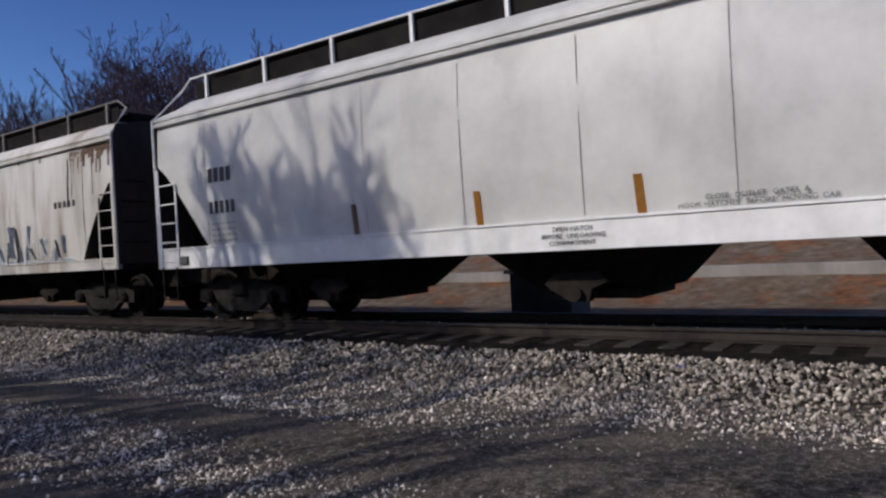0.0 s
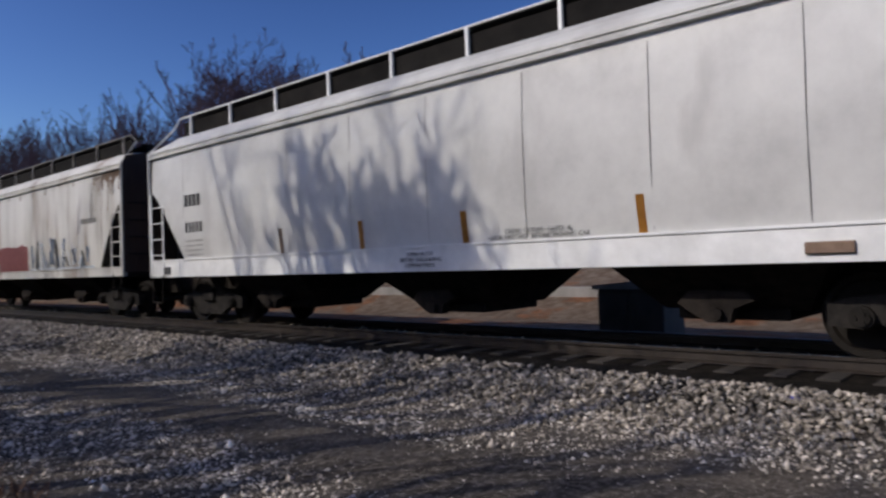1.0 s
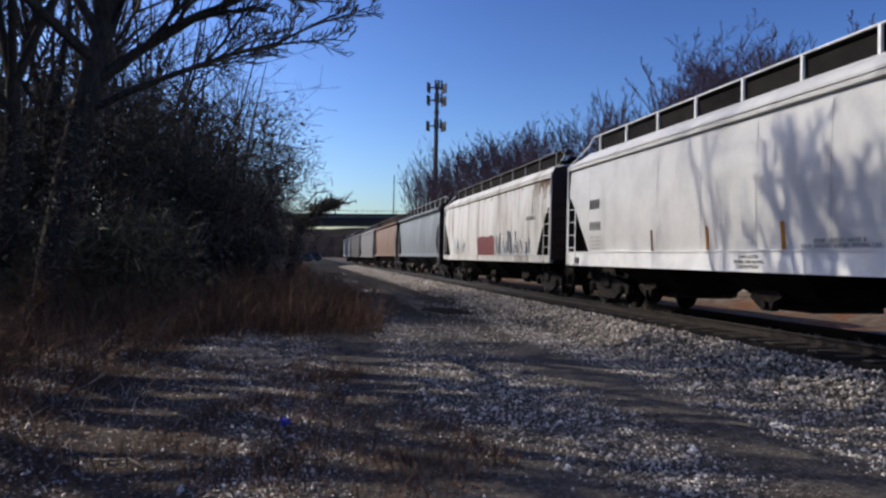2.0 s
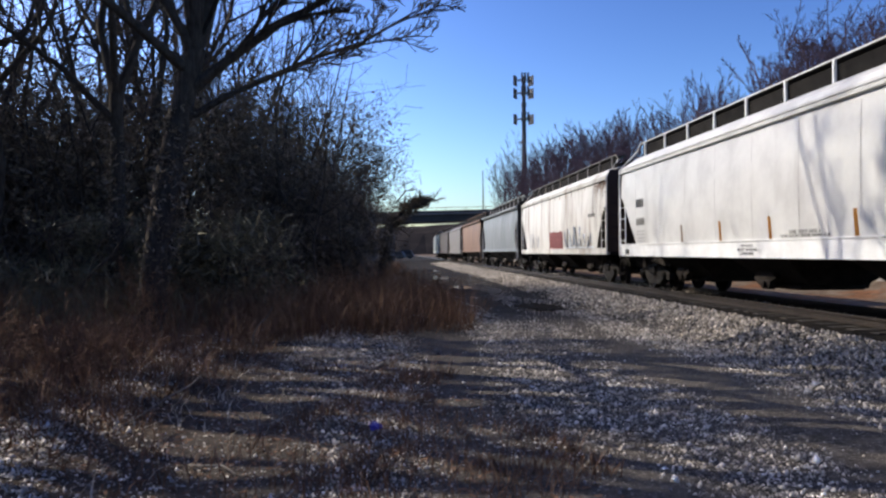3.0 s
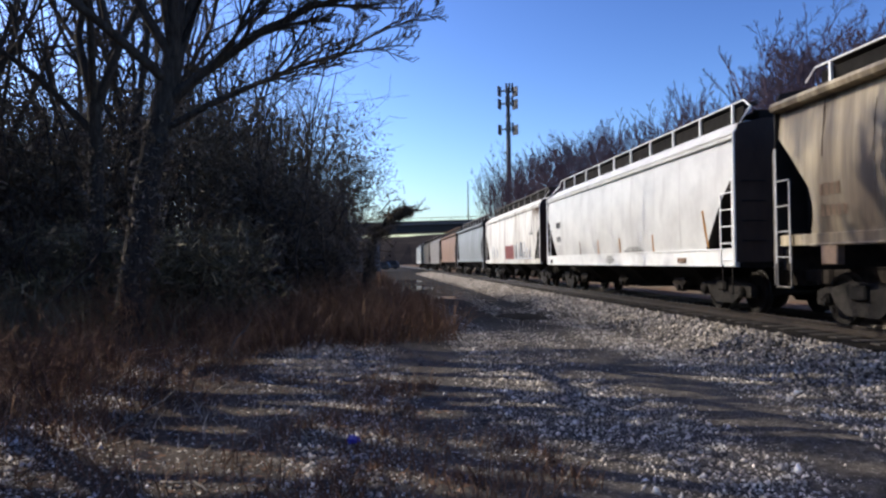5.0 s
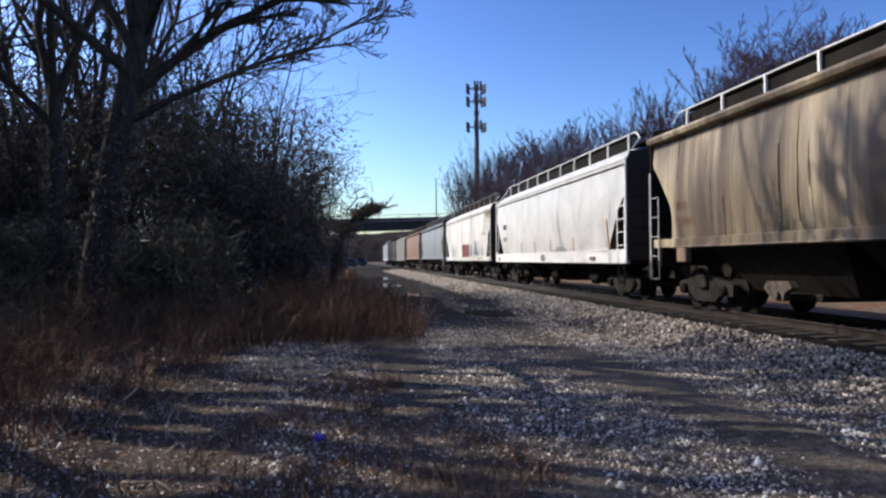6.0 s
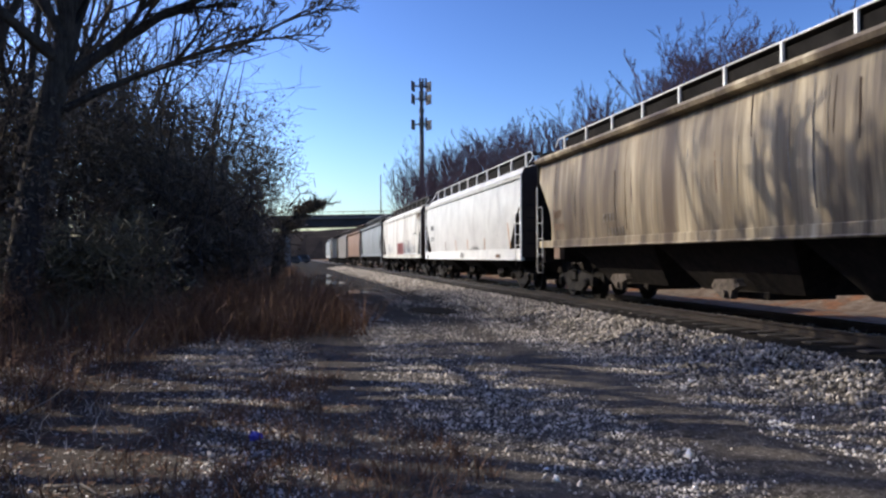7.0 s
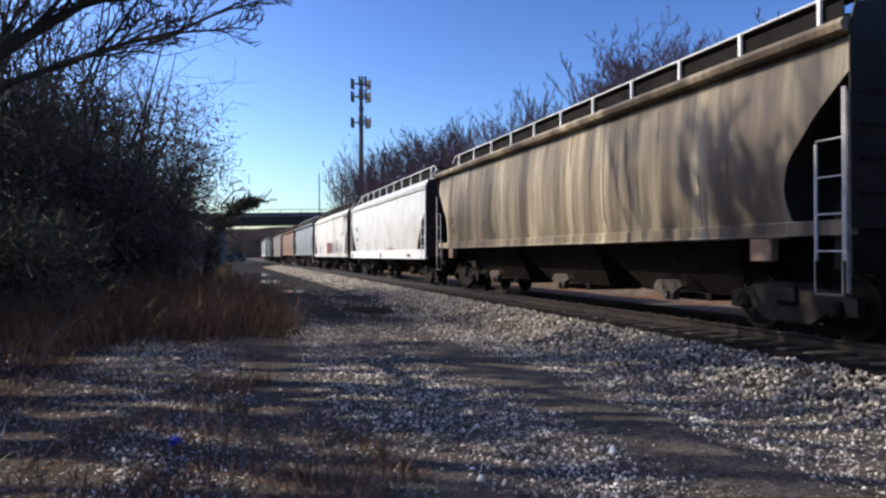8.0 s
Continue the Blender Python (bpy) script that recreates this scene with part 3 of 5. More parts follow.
    # side sill
    for s in (-1, 1):
        bm = bmesh.new()
        if deep_sill:
            box(bm, *sorted((s * 1.62, s * 1.50)), -L, L, z0, z1 + 0.005, 0.008)
            box(bm, *sorted((s * 1.64, s * 1.5)), -L, L, z1 - 0.01, z1 + 0.022)
        else:
            box(bm, *sorted((s * 1.61, s * 1.48)), -L + 1.0, L - 1.0, z0, z1 + 0.01, 0.02)
            box(bm, *sorted((s * 1.58, s * 1.44)), -L, L, z0 + 0.02, z0 + 0.22, 0.01)
        part("side_sill", bm, trim if deep_sill else paint, car)
    # centre sill, end platforms, couplers
    for s in (-1, 1):
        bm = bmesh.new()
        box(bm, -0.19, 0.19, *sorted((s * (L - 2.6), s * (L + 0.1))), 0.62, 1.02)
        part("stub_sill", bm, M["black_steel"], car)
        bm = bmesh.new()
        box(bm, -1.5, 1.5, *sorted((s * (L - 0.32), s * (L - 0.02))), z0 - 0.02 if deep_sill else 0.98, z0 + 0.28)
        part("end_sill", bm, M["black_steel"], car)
        bm = bmesh.new()
        pts = [(-1.58, z0 + 0.1), (1.58, z0 + 0.1), (1.6, eave), (1.5, eave + 0.3), (0.9, eave + 0.42), (-0.9, eave + 0.42), (-1.5, eave + 0.3), (-1.6, eave)]
        prism(bm, pts, "y", *sorted((s * (L + 0.012), s * (L + 0.035))))
        part("end_panel", bm, M["end_brown"] if not round_cut else M["end_shade"], car, "brown end panel, gap shade put into its colour")
        bm = bmesh.new()
        box(bm, -0.13, 0.13, *sorted((s * L, s * (L + 0.62))), 0.70, 0.96, 0.03)
        box(bm, -0.2, 0.2, *sorted((s * (L + 0.55), s * (L + 0.83))), 0.64, 1.0, 0.05)
        part("coupler", bm, M["black_steel"], car, "rusty knuckle coupler")
        for sx in (-0.95, 0.95):
            bm = bmesh.new()
            box(bm, sx - 0.06, sx + 0.06, *sorted((s * (L - 0.16), s * (L - 0.02))), z0 + 0.2, cut_top + 0.05)
            part("end_post", bm, end_mat or M["end_shade"], car)
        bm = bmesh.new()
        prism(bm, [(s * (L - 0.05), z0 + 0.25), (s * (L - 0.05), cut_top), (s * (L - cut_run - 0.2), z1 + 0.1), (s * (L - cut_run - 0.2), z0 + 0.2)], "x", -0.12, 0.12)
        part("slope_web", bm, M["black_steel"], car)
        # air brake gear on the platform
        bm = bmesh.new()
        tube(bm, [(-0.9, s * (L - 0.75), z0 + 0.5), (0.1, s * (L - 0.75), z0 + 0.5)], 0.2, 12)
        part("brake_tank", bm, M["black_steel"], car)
    # hopper bays with outlet gates
    for yb in bays:
        bm = bmesh.new()
        wide, bot = (1.25, 0.85) if deep_sill else (2.15, 1.5)
        vt = [bm.verts.new((sx * 1.42, yb + sy * (wide + 0.1), z1 + 0.02)) for sx, sy in ((-1, -1), (1, -1), (1, 1), (-1, 1))]
        vm = [bm.verts.new((sx * 1.36, yb + sy * wide, z0 + 0.02)) for sx, sy in ((-1, -1), (1, -1), (1, 1), (-1, 1))]
        vb = [bm.verts.new((sx * 0.62, yb + sy * bot, 0.48)) for sx, sy in ((-1, -1), (1, -1), (1, 1), (-1, 1))]
        for p_, q_ in ((vt, vm), (vm, vb)):
            for k in range(4):
                bm.faces.new((p_[k], p_[(k + 1) % 4], q_[(k + 1) % 4], q_[k]))
        bm.faces.new(vb)
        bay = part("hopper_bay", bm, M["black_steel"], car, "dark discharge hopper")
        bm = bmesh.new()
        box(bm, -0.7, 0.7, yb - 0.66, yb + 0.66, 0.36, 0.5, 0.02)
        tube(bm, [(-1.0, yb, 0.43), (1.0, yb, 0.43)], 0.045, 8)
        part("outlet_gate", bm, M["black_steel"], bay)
        for sx in (-1, 1):
            bm = bmesh.new()
            prism(bm, [(yb - 0.42, 0.62), (yb - 0.3, 0.74), (yb + 0.36, 0.72), (yb + 0.48, 0.58), (yb + 0.3, 0.46), (yb + 0.12, 0.36), (yb - 0.14, 0.36), (yb - 0.18, 0.52)], "x", *sorted((sx * 0.98, sx * 1.12)))
            tube(bm, [(sx * 1.1, yb, 0.46), (sx * 1.2, yb, 0.46)], 0.075, 8)
            part("gate_end", bm, M["black_steel"] if deep_sill else M["cast_rust"], bay, "" if deep_sill else "rust-grey gate casting")
    # trucks
    for s in (-1, 1):
        truck(car, s * (L - 1.6))
    # ladders and grab irons
    for s in (-1, 1):
        for sx in (-1, 1):
            bm = bmesh.new()
            ya, yb = s * (L - 0.03), s * (L - (0.48 if round_cut else 0.58))
            xx = sx * 1.63
            lo = z0 + 0.02 if deep_sill else 1.1
            steel = trim if deep_sill else M["seam"]
            for yy, zt, w in ((ya, cut_top - (0.2 if round_cut else 0.05), 0.03), (yb, cut_top - (0.85 if round_cut else 0.38), 0.022)):
                box(bm, xx - 0.012, xx + 0.012, yy - w, yy + w, lo, zt)
            lad = part("ladder", bm, steel, car, "pale side ladder")
            for k in range(5 if deep_sill else 4):
                bm = bmesh.new()
                zz = lo + 0.12 + (0.36 if deep_sill else 0.47) * k
                tube(bm, [(xx, ya, zz), (xx, yb, zz)], 0.014, 6)
                part("rung", bm, steel, lad)
            bm = bmesh.new()
            if round_cut:
                tube(bm, [(sx * 1.62, s * (L + 0.02), 0.7), (sx * 1.62, s * (L + 0.02), 3.2)], 0.03, 6)
            else:
                tube(bm, [(sx * 1.62, s * (L + 0.04), z0), (sx * 1.62, s * (L + 0.04), eave + 0.1), (sx * 1.1, s * (L - 0.2), top + 0.44)], 0.026, 6)
            part("corner_post", bm, trim, car)
            bm = bmesh.new()
            yc = s * (L - 0.28)
            foot = 0.45 if deep_sill else 0.66
            for yy in (yc - 0.22, yc + 0.22):
                box(bm, xx - 0.01, xx + 0.01, yy - 0.012, yy + 0.012, foot, lo + 0.02)
            box(bm, xx - 0.03, xx + 0.03, yc - 0.22, yc + 0.22, foot, foot + 0.025)
            part("sill_step", bm, M["dull_trim"] if not deep_sill else M["black_steel"], car)
            for k in range(4):
                bm = bmesh.new()
                zz = z0 + 0.55 + 0.42 * k
                tube(bm, [(sx * 1.45, s * (L + 0.02), zz), (sx * 1.45, s * (L + 0.09), zz), (sx * 0.95, s * (L + 0.09), zz), (sx * 0.95, s * (L + 0.02), zz)], 0.014, 5)
                part("grab_iron", bm, end_mat or M["end_shade"], car)
    # seams of the side sheets
    for ys_ in seams:
        for side in (-1, 1):
            patch(car, "seam", at, ys_ - 0.008, ys_ + 0.008, z1 + 0.05, eave - 0.12, M["seam"] if deep_sill else trim, lift=0.004, side=side)
    CAR_Y[car] = y
    return car, at


def char_bars(car, at, y, z, n_, w, h, step, mat):
    """Lettering that stands as plain upright bars, one to a character; it reads towards the rear of the car."""
    for k in range(n_):
        patch(car, "letter_bar", at, y - step * k, y - step * k - w, z, z + h, mat, lift=0.008)


def text_on(car, at, words, y, z, size, mat):
    """A line of words, each an object, centred at y."""
    wide = [len(w) * 0.66 * size for w in words.split()]
    total = sum(wide) + 0.4 * size * (len(wide) - 1)
    u = y + total / 2
    for w, k in zip(words.split(), wide):
        word_on(car, at, w, u - k / 2, z, size, mat)
        u -= k + 0.4 * size


def word_on(car, at, words, y, z, size, mat):
    """A line of stencilled words on the side facing -x, centred at y."""
    cu = bpy.data.curves.new("stencil", "FONT")
    cu.body, cu.size, cu.align_x, cu.extrude = words, size, "CENTER", 0.002
    cu.resolution_u = 2
    tmp = new("stencil", cu)
    me = bpy.data.meshes.new_from_object(tmp.evaluated_get(bpy.context.evaluated_depsgraph_get()))
    bpy.data.objects.remove(tmp)
    me.name = "stencil"
    me.materials.clear()
    me.materials.append(mat)
    ob = hang("stencilled_word", me, car, "black stencilled word")
    ob.matrix_basis = Matrix.Translation((-(at(z) + 0.03), y, z)) @ Matrix(((0, 0, -1, 0), (-1, 0, 0, 0), (0, 1, 0, 0), (0, 0, 0, 1)))
    return ob


# the long white car
W_MID = 4.06
white_car, at_w = covered_hopper(W_MID, 16.82, M["white_paint"], M["white_trim"], "long white covered hopper car with orange reflector strips", seams=[s - W_MID for s in (11.0, 7.2, 5.45, 3.70, 1.92, 0.12, -1.56)])
for yy, zz, tape in ((7.42, 1.42, "rust_stain"), (5.2, 1.42, "orange_tape"), (2.98, 1.42, "orange_tape"), (0.25, 1.42, "orange_tape")):
    patch(white_car, "reflector", at_w, yy - W_MID - 0.05, yy - W_MID + 0.06, zz + 0.0, zz + 0.46, M[tape], "orange reflective strip" if tape == "orange_tape" else "faded brown reflective strip", lean=0.03)
patch(white_car, "reflector", at_w, -3.1 - W_MID, -3.0 - W_MID, 1.46, 2.32, M["orange_tape"], "orange reflective strip", lean=0.22)
char_bars(white_car, at_w, 10.93 - W_MID, 2.54, 4, 0.125, 0.25, 0.17, M["lettering"])
char_bars(white_car, at_w, 10.93 - W_MID, 1.98, 5, 0.10, 0.22, 0.15, M["lettering"])
for k in range(4):
    char_bars(white_car, at_w, 10.9 - W_MID, 1.48 + 0.1 * k, 5, 0.10, 0.035, 0.14, M["seam"])
text_on(white_car, at_w, "CLOSE OUTLET GATES &", 1.75 - W_MID, 1.52, 0.085, M["lettering"])
text_on(white_car, at_w, "HOOK HATCHES BEFORE MOVING CAR", 1.75 - W_MID, 1.44, 0.085, M["lettering"])
for k, w in enumerate(("OPEN HATCH", "BEFORE UNLOADING", "COMPARTMENT")):
    text_on(white_car, lambda z: 1.605, w, 3.86 - W_MID, 1.27 - 0.085 * k, 0.085, M["lettering"])
bm = bmesh.new()
box(bm, -1.66, -1.60, -1.95 - W_MID, -1.5 - W_MID, 1.12, 1.24, 0.01)
part("placard_holder", bm, M["rust_stain"], white_car, "rusty placard holder on the sill")
bm = bmesh.new()
box(bm, -1.66, -1.60, 11.6 - W_MID, 11.85 - W_MID, 1.1, 1.26, 0.01)
part("routing_board", bm, M["lettering"], white_car)

# the streaked tan car behind it
T_MID = -14.92
tan_car, at_t = covered_hopper(T_MID, 17.9, M["tan_paint"], M["dull_trim"], "rust-streaked tan covered hopper car with rounded sides", sill=(1.40, 1.44), eave=4.0, cut_top=3.45, cut_run=1.0,
                               deep_sill=False, bulge=0.14, round_cut=True, roof_lip=True, seams=[6.0, 3.6, 1.9, -3.2], posts=1.6, rail=M["white_trim"])
for yy in (-7.4, 7.4):
    bm = bmesh.new()
    box(bm, -1.6, -1.45, yy - 0.22, yy + 0.22, 1.08, 1.42, 0.02)
    part("bolster_end", bm, M["rust_stain"], tan_car)
char_bars(tan_car, at_t, -7.3 - T_MID, 2.25, 4, 0.1, 0.2, 0.15, M["rust_stain"])
char_bars(tan_car, at_t, -7.3 - T_MID, 1.9, 5, 0.1, 0.18, 0.15, M["rust_stain"])

char_bars(tan_car, at_t, 4.3, 1.98, 4, 0.08, 0.2, 0.17, M["dull_trim"])
char_bars(tan_car, at_t, 4.1, 1.66, 5, 0.08, 0.18, 0.19, M["dull_trim"])
streaks = random.Random(41)
for k in range(24):
    yy, top_z = streaks.uniform(-7.2, 7.8), 3.9 - (streaks.random() ** 2) * 1.6
    low = max(1.5, top_z - streaks.uniform(0.4, 2.2))
    patch(tan_car, "rust_streak", at_t, yy, yy + streaks.uniform(0.015, 0.05), low, top_z, M[streaks.choice(["dull_trim", "rust_stain", "end_brown"])], "thin brown rust run", lean=streaks.uniform(-0.05, 0.05), rough_edge=0.03, lift=0.005)

# the beige car with graffiti ahead of the white one
B_MID = 22.4
beige_car, at_b = covered_hopper(B_MID, 16.75, M["beige_paint"], M["beige_paint"], "dirty beige covered hopper car with sprayed graffiti", rail=M["dull_trim"], seams=[-5, -2.5, 0, 2.5, 5], sill=(1.08, 1.3))
patch(beige_car, "graffiti", at_b, -1.7, 1.1, 1.2, 2.1, M["graffiti_red"], "faded red sprayed block", rough_edge=0.15)
gr = random.Random(9)
for k in range(22):
    yy, zz = -2.0 - 0.2 * k, 1.33 + gr.uniform(0, 0.18)
    tall = gr.uniform(0.3, 0.85) * (1.0 if k < 14 else 0.75)
    patch(beige_car, "graffiti", at_b, yy - gr.uniform(0.05, 0.14), yy + 0.06, zz, zz + tall, M[gr.choice(["graffiti_blue", "graffiti_blue", "graffiti_pale", "lettering"])], "sprayed blue and grey graffiti stroke", lean=gr.uniform(-0.25, 0.25), rough_edge=0.08, lift=0.006 + 0.002 * (k % 3))
for k in range(6):
    yy = 3.4 + 0.45 * k
    patch(beige_car, "graffiti", at_b, yy, yy + gr.uniform(0.08, 0.22), 1.4, 1.55 + gr.uniform(0.1, 0.7), M[gr.choice(["lettering", "graffiti_blue"])], "dark sprayed graffiti stroke", lean=gr.uniform(-0.3, 0.3), rough_edge=0.1)
patch(beige_car, "graffiti", at_b, -6.6, -1.8, 1.31, 1.39, M["graffiti_pale"], "pale sprayed underline", rough_edge=0.05)
for k in range(26):
    yy = -8.25 + 0.12 * k if k < 14 else -6.4 + 1.05 * (k - 14)
    drop = gr.uniform(0.12, 0.5) if k < 14 else gr.uniform(0.05, 0.22)
    patch(beige_car, "rust_streak", at_b, yy, yy + gr.uniform(0.06, 0.12), 3.73 - drop, 3.73, M["rust_stain"], "brown rust run below the roof", rough_edge=0.03)
patch(beige_car, "rust_streak", at_b, -8.3, -6.5, 3.52, 3.75, M["rust_stain"], "broad brown rust stain at the roof corner", rough_edge=0.2, lift=0.004)
for k in range(12):
    yy = -7.95 + gr.uniform(0, 1.5)
    patch(beige_car, "rust_streak", at_b, yy, yy + gr.uniform(0.02, 0.07), gr.choice([3.25, 3.0, 2.6, 1.7]) + gr.uniform(-0.15, 0.15), 3.53, M["rust_stain" if k % 3 else "dull_trim"], "thin dark rust run", lean=gr.uniform(-0.04, 0.04), rough_edge=0.03, lift=0.0045)
char_bars(beige_car, at_b, -5.9, 2.5, 5, 0.12, 0.14, 0.2, M["lettering"])

covered_hopper(40.75, 16.8, M["grey_paint"], M["seam"], "weathered grey covered hopper car", seams=[-5, -2.5, 0, 2.5, 5], sill=(1.2, 1.3), eave=3.9, cut_top=3.3, cut_run=1.0, deep_sill=False, bulge=0.14, round_cut=True, roof_lip=True, detail=False)
covered_hopper(59.1, 16.8, M["orange_paint"], M["rust_stain"], "faded orange-brown covered hopper car", seams=[-4, 0, 4], sill=(1.2, 1.3), eave=3.9, cut_top=3.3, cut_run=1.0, deep_sill=False, bulge=0.14, round_cut=True, roof_lip=True, detail=False)
covered_hopper(77.5, 16.8, M["dull_trim"], M["dull_trim"], "grimy white covered hopper car far up the train", seams=[-5, -2.5, 0, 2.5, 5], detail=False)
covered_hopper(95.9, 16.8, M["dark_paint"], M["dark_paint"], "dark covered hopper car far up the train", detail=False)
covered_hopper(114.3, 16.8, M["grey_paint"], M["seam"], "grey covered hopper car far up the train", detail=False)
covered_hopper(-34.0, 17.2, M["dark_paint"], M["dark_paint"], "dark brown covered hopper car at the tail", detail=False)

# seconds and how far the train has rolled
ROLL = [(0.0, 0.0), (0.5, 1.96), (0.9, 3.54), (1.5, 5.88), (2.0, 7.83), (2.2, 8.61), (3.3, 12.96), (4.0, 15.74), (4.5, 17.74), (6.0, 23.76), (7.0, 27.75), (8.0, 31.75)]


def rolled(t):
    return float(np.interp(t, [r[0] for r in ROLL], [r[1] for r in ROLL]))


def motions():
    for car, y in CAR_Y.items():
        walk(car, [(t, pose(TRACK_X, y + s, RAIL_TOP)) for t, s in ROLL])
    for w, y in WHEELSETS:
        x, yy, z = w.location
        walk(w, [(t, pose(x, yy, z, -math.degrees(rolled(t) / 0.457))) for t in [0.1333333 * k for k in range(61)]])

# ---------------------------------------------------------------- trees
def grow(path, r0, r1, rng, out, depth, spread=0.75, count=6, reach=0.55, start=0.25, droop=0.02, wander=0.12, up=0.12):
    """A limb along a path with shorter ones growing from it; collects (points, radii) in out by depth."""
    pts = [Vector(p) for p in path]
    n_ = len(pts)
    radii = [r0 + (r1 - r0) * k / (n_ - 1) for k in range(n_)]
    out.append((depth, pts, radii))
    if depth == 0:
        return
    length = sum((b - a_).length for a_, b in zip(pts, pts[1:]))
    for k in range(count):
        u = start + (0.98 - start) * (k + rng.random()) / count
        i = min(int(u * (n_ - 1)), n_ - 2)
        f = u * (n_ - 1) - i
        p = pts[i].lerp(pts[i + 1], f)
        d = (pts[i + 1] - pts[i]).normalized()
        side = Vector((rng.gauss(0, 1), rng.gauss(0, 1), rng.gauss(0, 1)))
        side = (side - side.dot(d) * d).normalized()
        go = (d * (1 - spread * 0.55) + side * spread + Vector((0, 0, up))).normalized()
        ln = length * reach * rng.uniform(0.55, 1.1) * (1.08 - 0.5 * u)
        m_ = 5 if depth > 1 else 3
        q, c = [p], p.copy()
        for j in range(m_ - 1):
            go = (go + Vector((rng.gauss(0, wander), rng.gauss(0, wander), rng.gauss(0, wander) + 0.05 - droop * j))).normalized()
            c = c + go * ln / (m_ - 1)
            q.append(c)
        rr = radii[i] * rng.uniform(0.45, 0.7)
        grow(q, rr, max(rr * 0.3, 0.003), rng, out, depth - 1, spread, max(3, count - (depth > 2)), reach, 0.2, droop, wander, up)


def limbs_mesh(name, limbs, mat, parent, sides=5, thin=0.0):
    V, F = [], []
    for depth, pts, radii in limbs:
        sd = sides if depth > 1 else 3
        base = len(V)
        for k, p in enumerate(pts):
            d = (pts[min(k + 1, len(pts) - 1)] - pts[max(k - 1, 0)]).normalized()
            u = d.cross(Vector((0, 0, 1)) if abs(d.z) < 0.9 else Vector((1, 0, 0))).normalized()
            v = d.cross(u)
            r = max(radii[k], thin)
            for j in range(sd):
                q = 2 * math.pi * j / sd
                V.append(p + (u * math.cos(q) + v * math.sin(q)) * r)
        for k in range(len(pts) - 1):
            for j in range(sd):
                a_, b_ = base + k * sd + j, base + k * sd + (j + 1) % sd
                F.append((a_, b_, b_ + sd, a_ + sd))
    ob = joined(name, [tuple(v) for v in V], F, mat, parent)
    ob.data.polygons.foreach_set("use_smooth", [True] * len(ob.data.polygons))
    return ob


def bare_tree(name, x, y, trunk, limbs, label, seed, r=0.22, depth=3, count=6, reach=0.5, mat_b="bark", mat_t="twig", thin=0.004, group="bare trees by the road", spread=0.75, up=0.12, wander=0.12):
    """A leafless tree: a trunk path, main limbs (paths that start on the trunk), and the crown that grows from them."""
    rng = random.Random(seed)
    z = float(height(x, y)) - 0.1
    tree = tagged(empty(name, pose(x, y, z)), label, "tree", group)
    out = []
    grow(trunk, r, r * 0.72, rng, out, 0)
    tr = limbs_mesh("trunk", [(2, p, q) for _, p, q in out], M[mat_b], tree, 10)
    out = []
    for path, rr, *own in limbs:
        grow(path, rr, rr * 0.3, rng, out, depth, spread, count, own[0] if own else reach, wander=wander, up=up)
    limbs_mesh("bough_frame", [o for o in out if o[0] >= depth - 1], M[mat_b], tree, 6)
    limbs_mesh("crown", [o for o in out if o[0] < depth - 1], M[mat_t], tree, 3, thin)
    return tree


def leaf_cloud(rng, centre, size, n_, leaf, twiggy=False):
    """Many small leaf and twig scraps scattered in an uneven mass: corners of quads."""
    c = rng.normal(0, 1, (n_, 3))
    c /= np.linalg.norm(c, axis=1)[:, None] + 1e-6
    rad = rng.random(n_) ** 0.45
    lump = 1 + 0.28 * np.sin(3.1 * c[:, 0] * 2 + centre[0]) * np.cos(2.7 * c[:, 1] * 2 + centre[1]) + 0.2 * np.sin(5 * c[:, 2] + centre[1])
    p = np.asarray(centre) + c * (rad * lump)[:, None] * np.asarray(size)
    u = rng.normal(0, 1, (n_, 3))
    u /= np.linalg.norm(u, axis=1)[:, None]
    v = np.cross(u, rng.normal(0, 1, (n_, 3)))
    v /= np.linalg.norm(v, axis=1)[:, None] + 1e-6
    s = leaf * rng.uniform(0.5, 1.3, (n_, 1))
    a_, b_ = (2.4, 0.16) if twiggy else (1.0, 0.38)
    return np.stack([p - u * s * a_ - v * s * b_, p + u * s * a_ - v * s * b_ * 0.7, p + u * s * a_ * 0.9 + v * s * b_, p - u * s * a_ + v * s * b_ * 0.9], 1)


# dense upright shoots in the top of the big tree
shoot_rng = random.Random(19)
SHOOTS = []
for k in range(10):
    p = Vector((1.9 - 0.1 * k, -2.9 + 0.4 * k, 8.8 + 0.1 * k))
    q = p + Vector((shoot_rng.uniform(-0.4, 0.3), shoot_rng.uniform(0.7, 1.6), 2.3 + shoot_rng.uniform(-0.4, 0.5)))
    SHOOTS.append(([p, p.lerp(q, 0.35) + Vector((0.05, -0.06, 0)), p.lerp(q, 0.7), q], 0.06))
for k in range(4):
    p = Vector((1.2 - 0.1 * k, 0.9 + 0.35 * k, 9.6 + 0.1 * k))
    q = p + Vector((shoot_rng.uniform(-0.4, 0.3), shoot_rng.uniform(0.4, 1.2), 2.4 + shoot_rng.uniform(-0.3, 0.4)))
    SHOOTS.append(([p, p.lerp(q, 0.35) + Vector((0.05, -0.06, 0)), p.lerp(q, 0.7), q], 0.06))
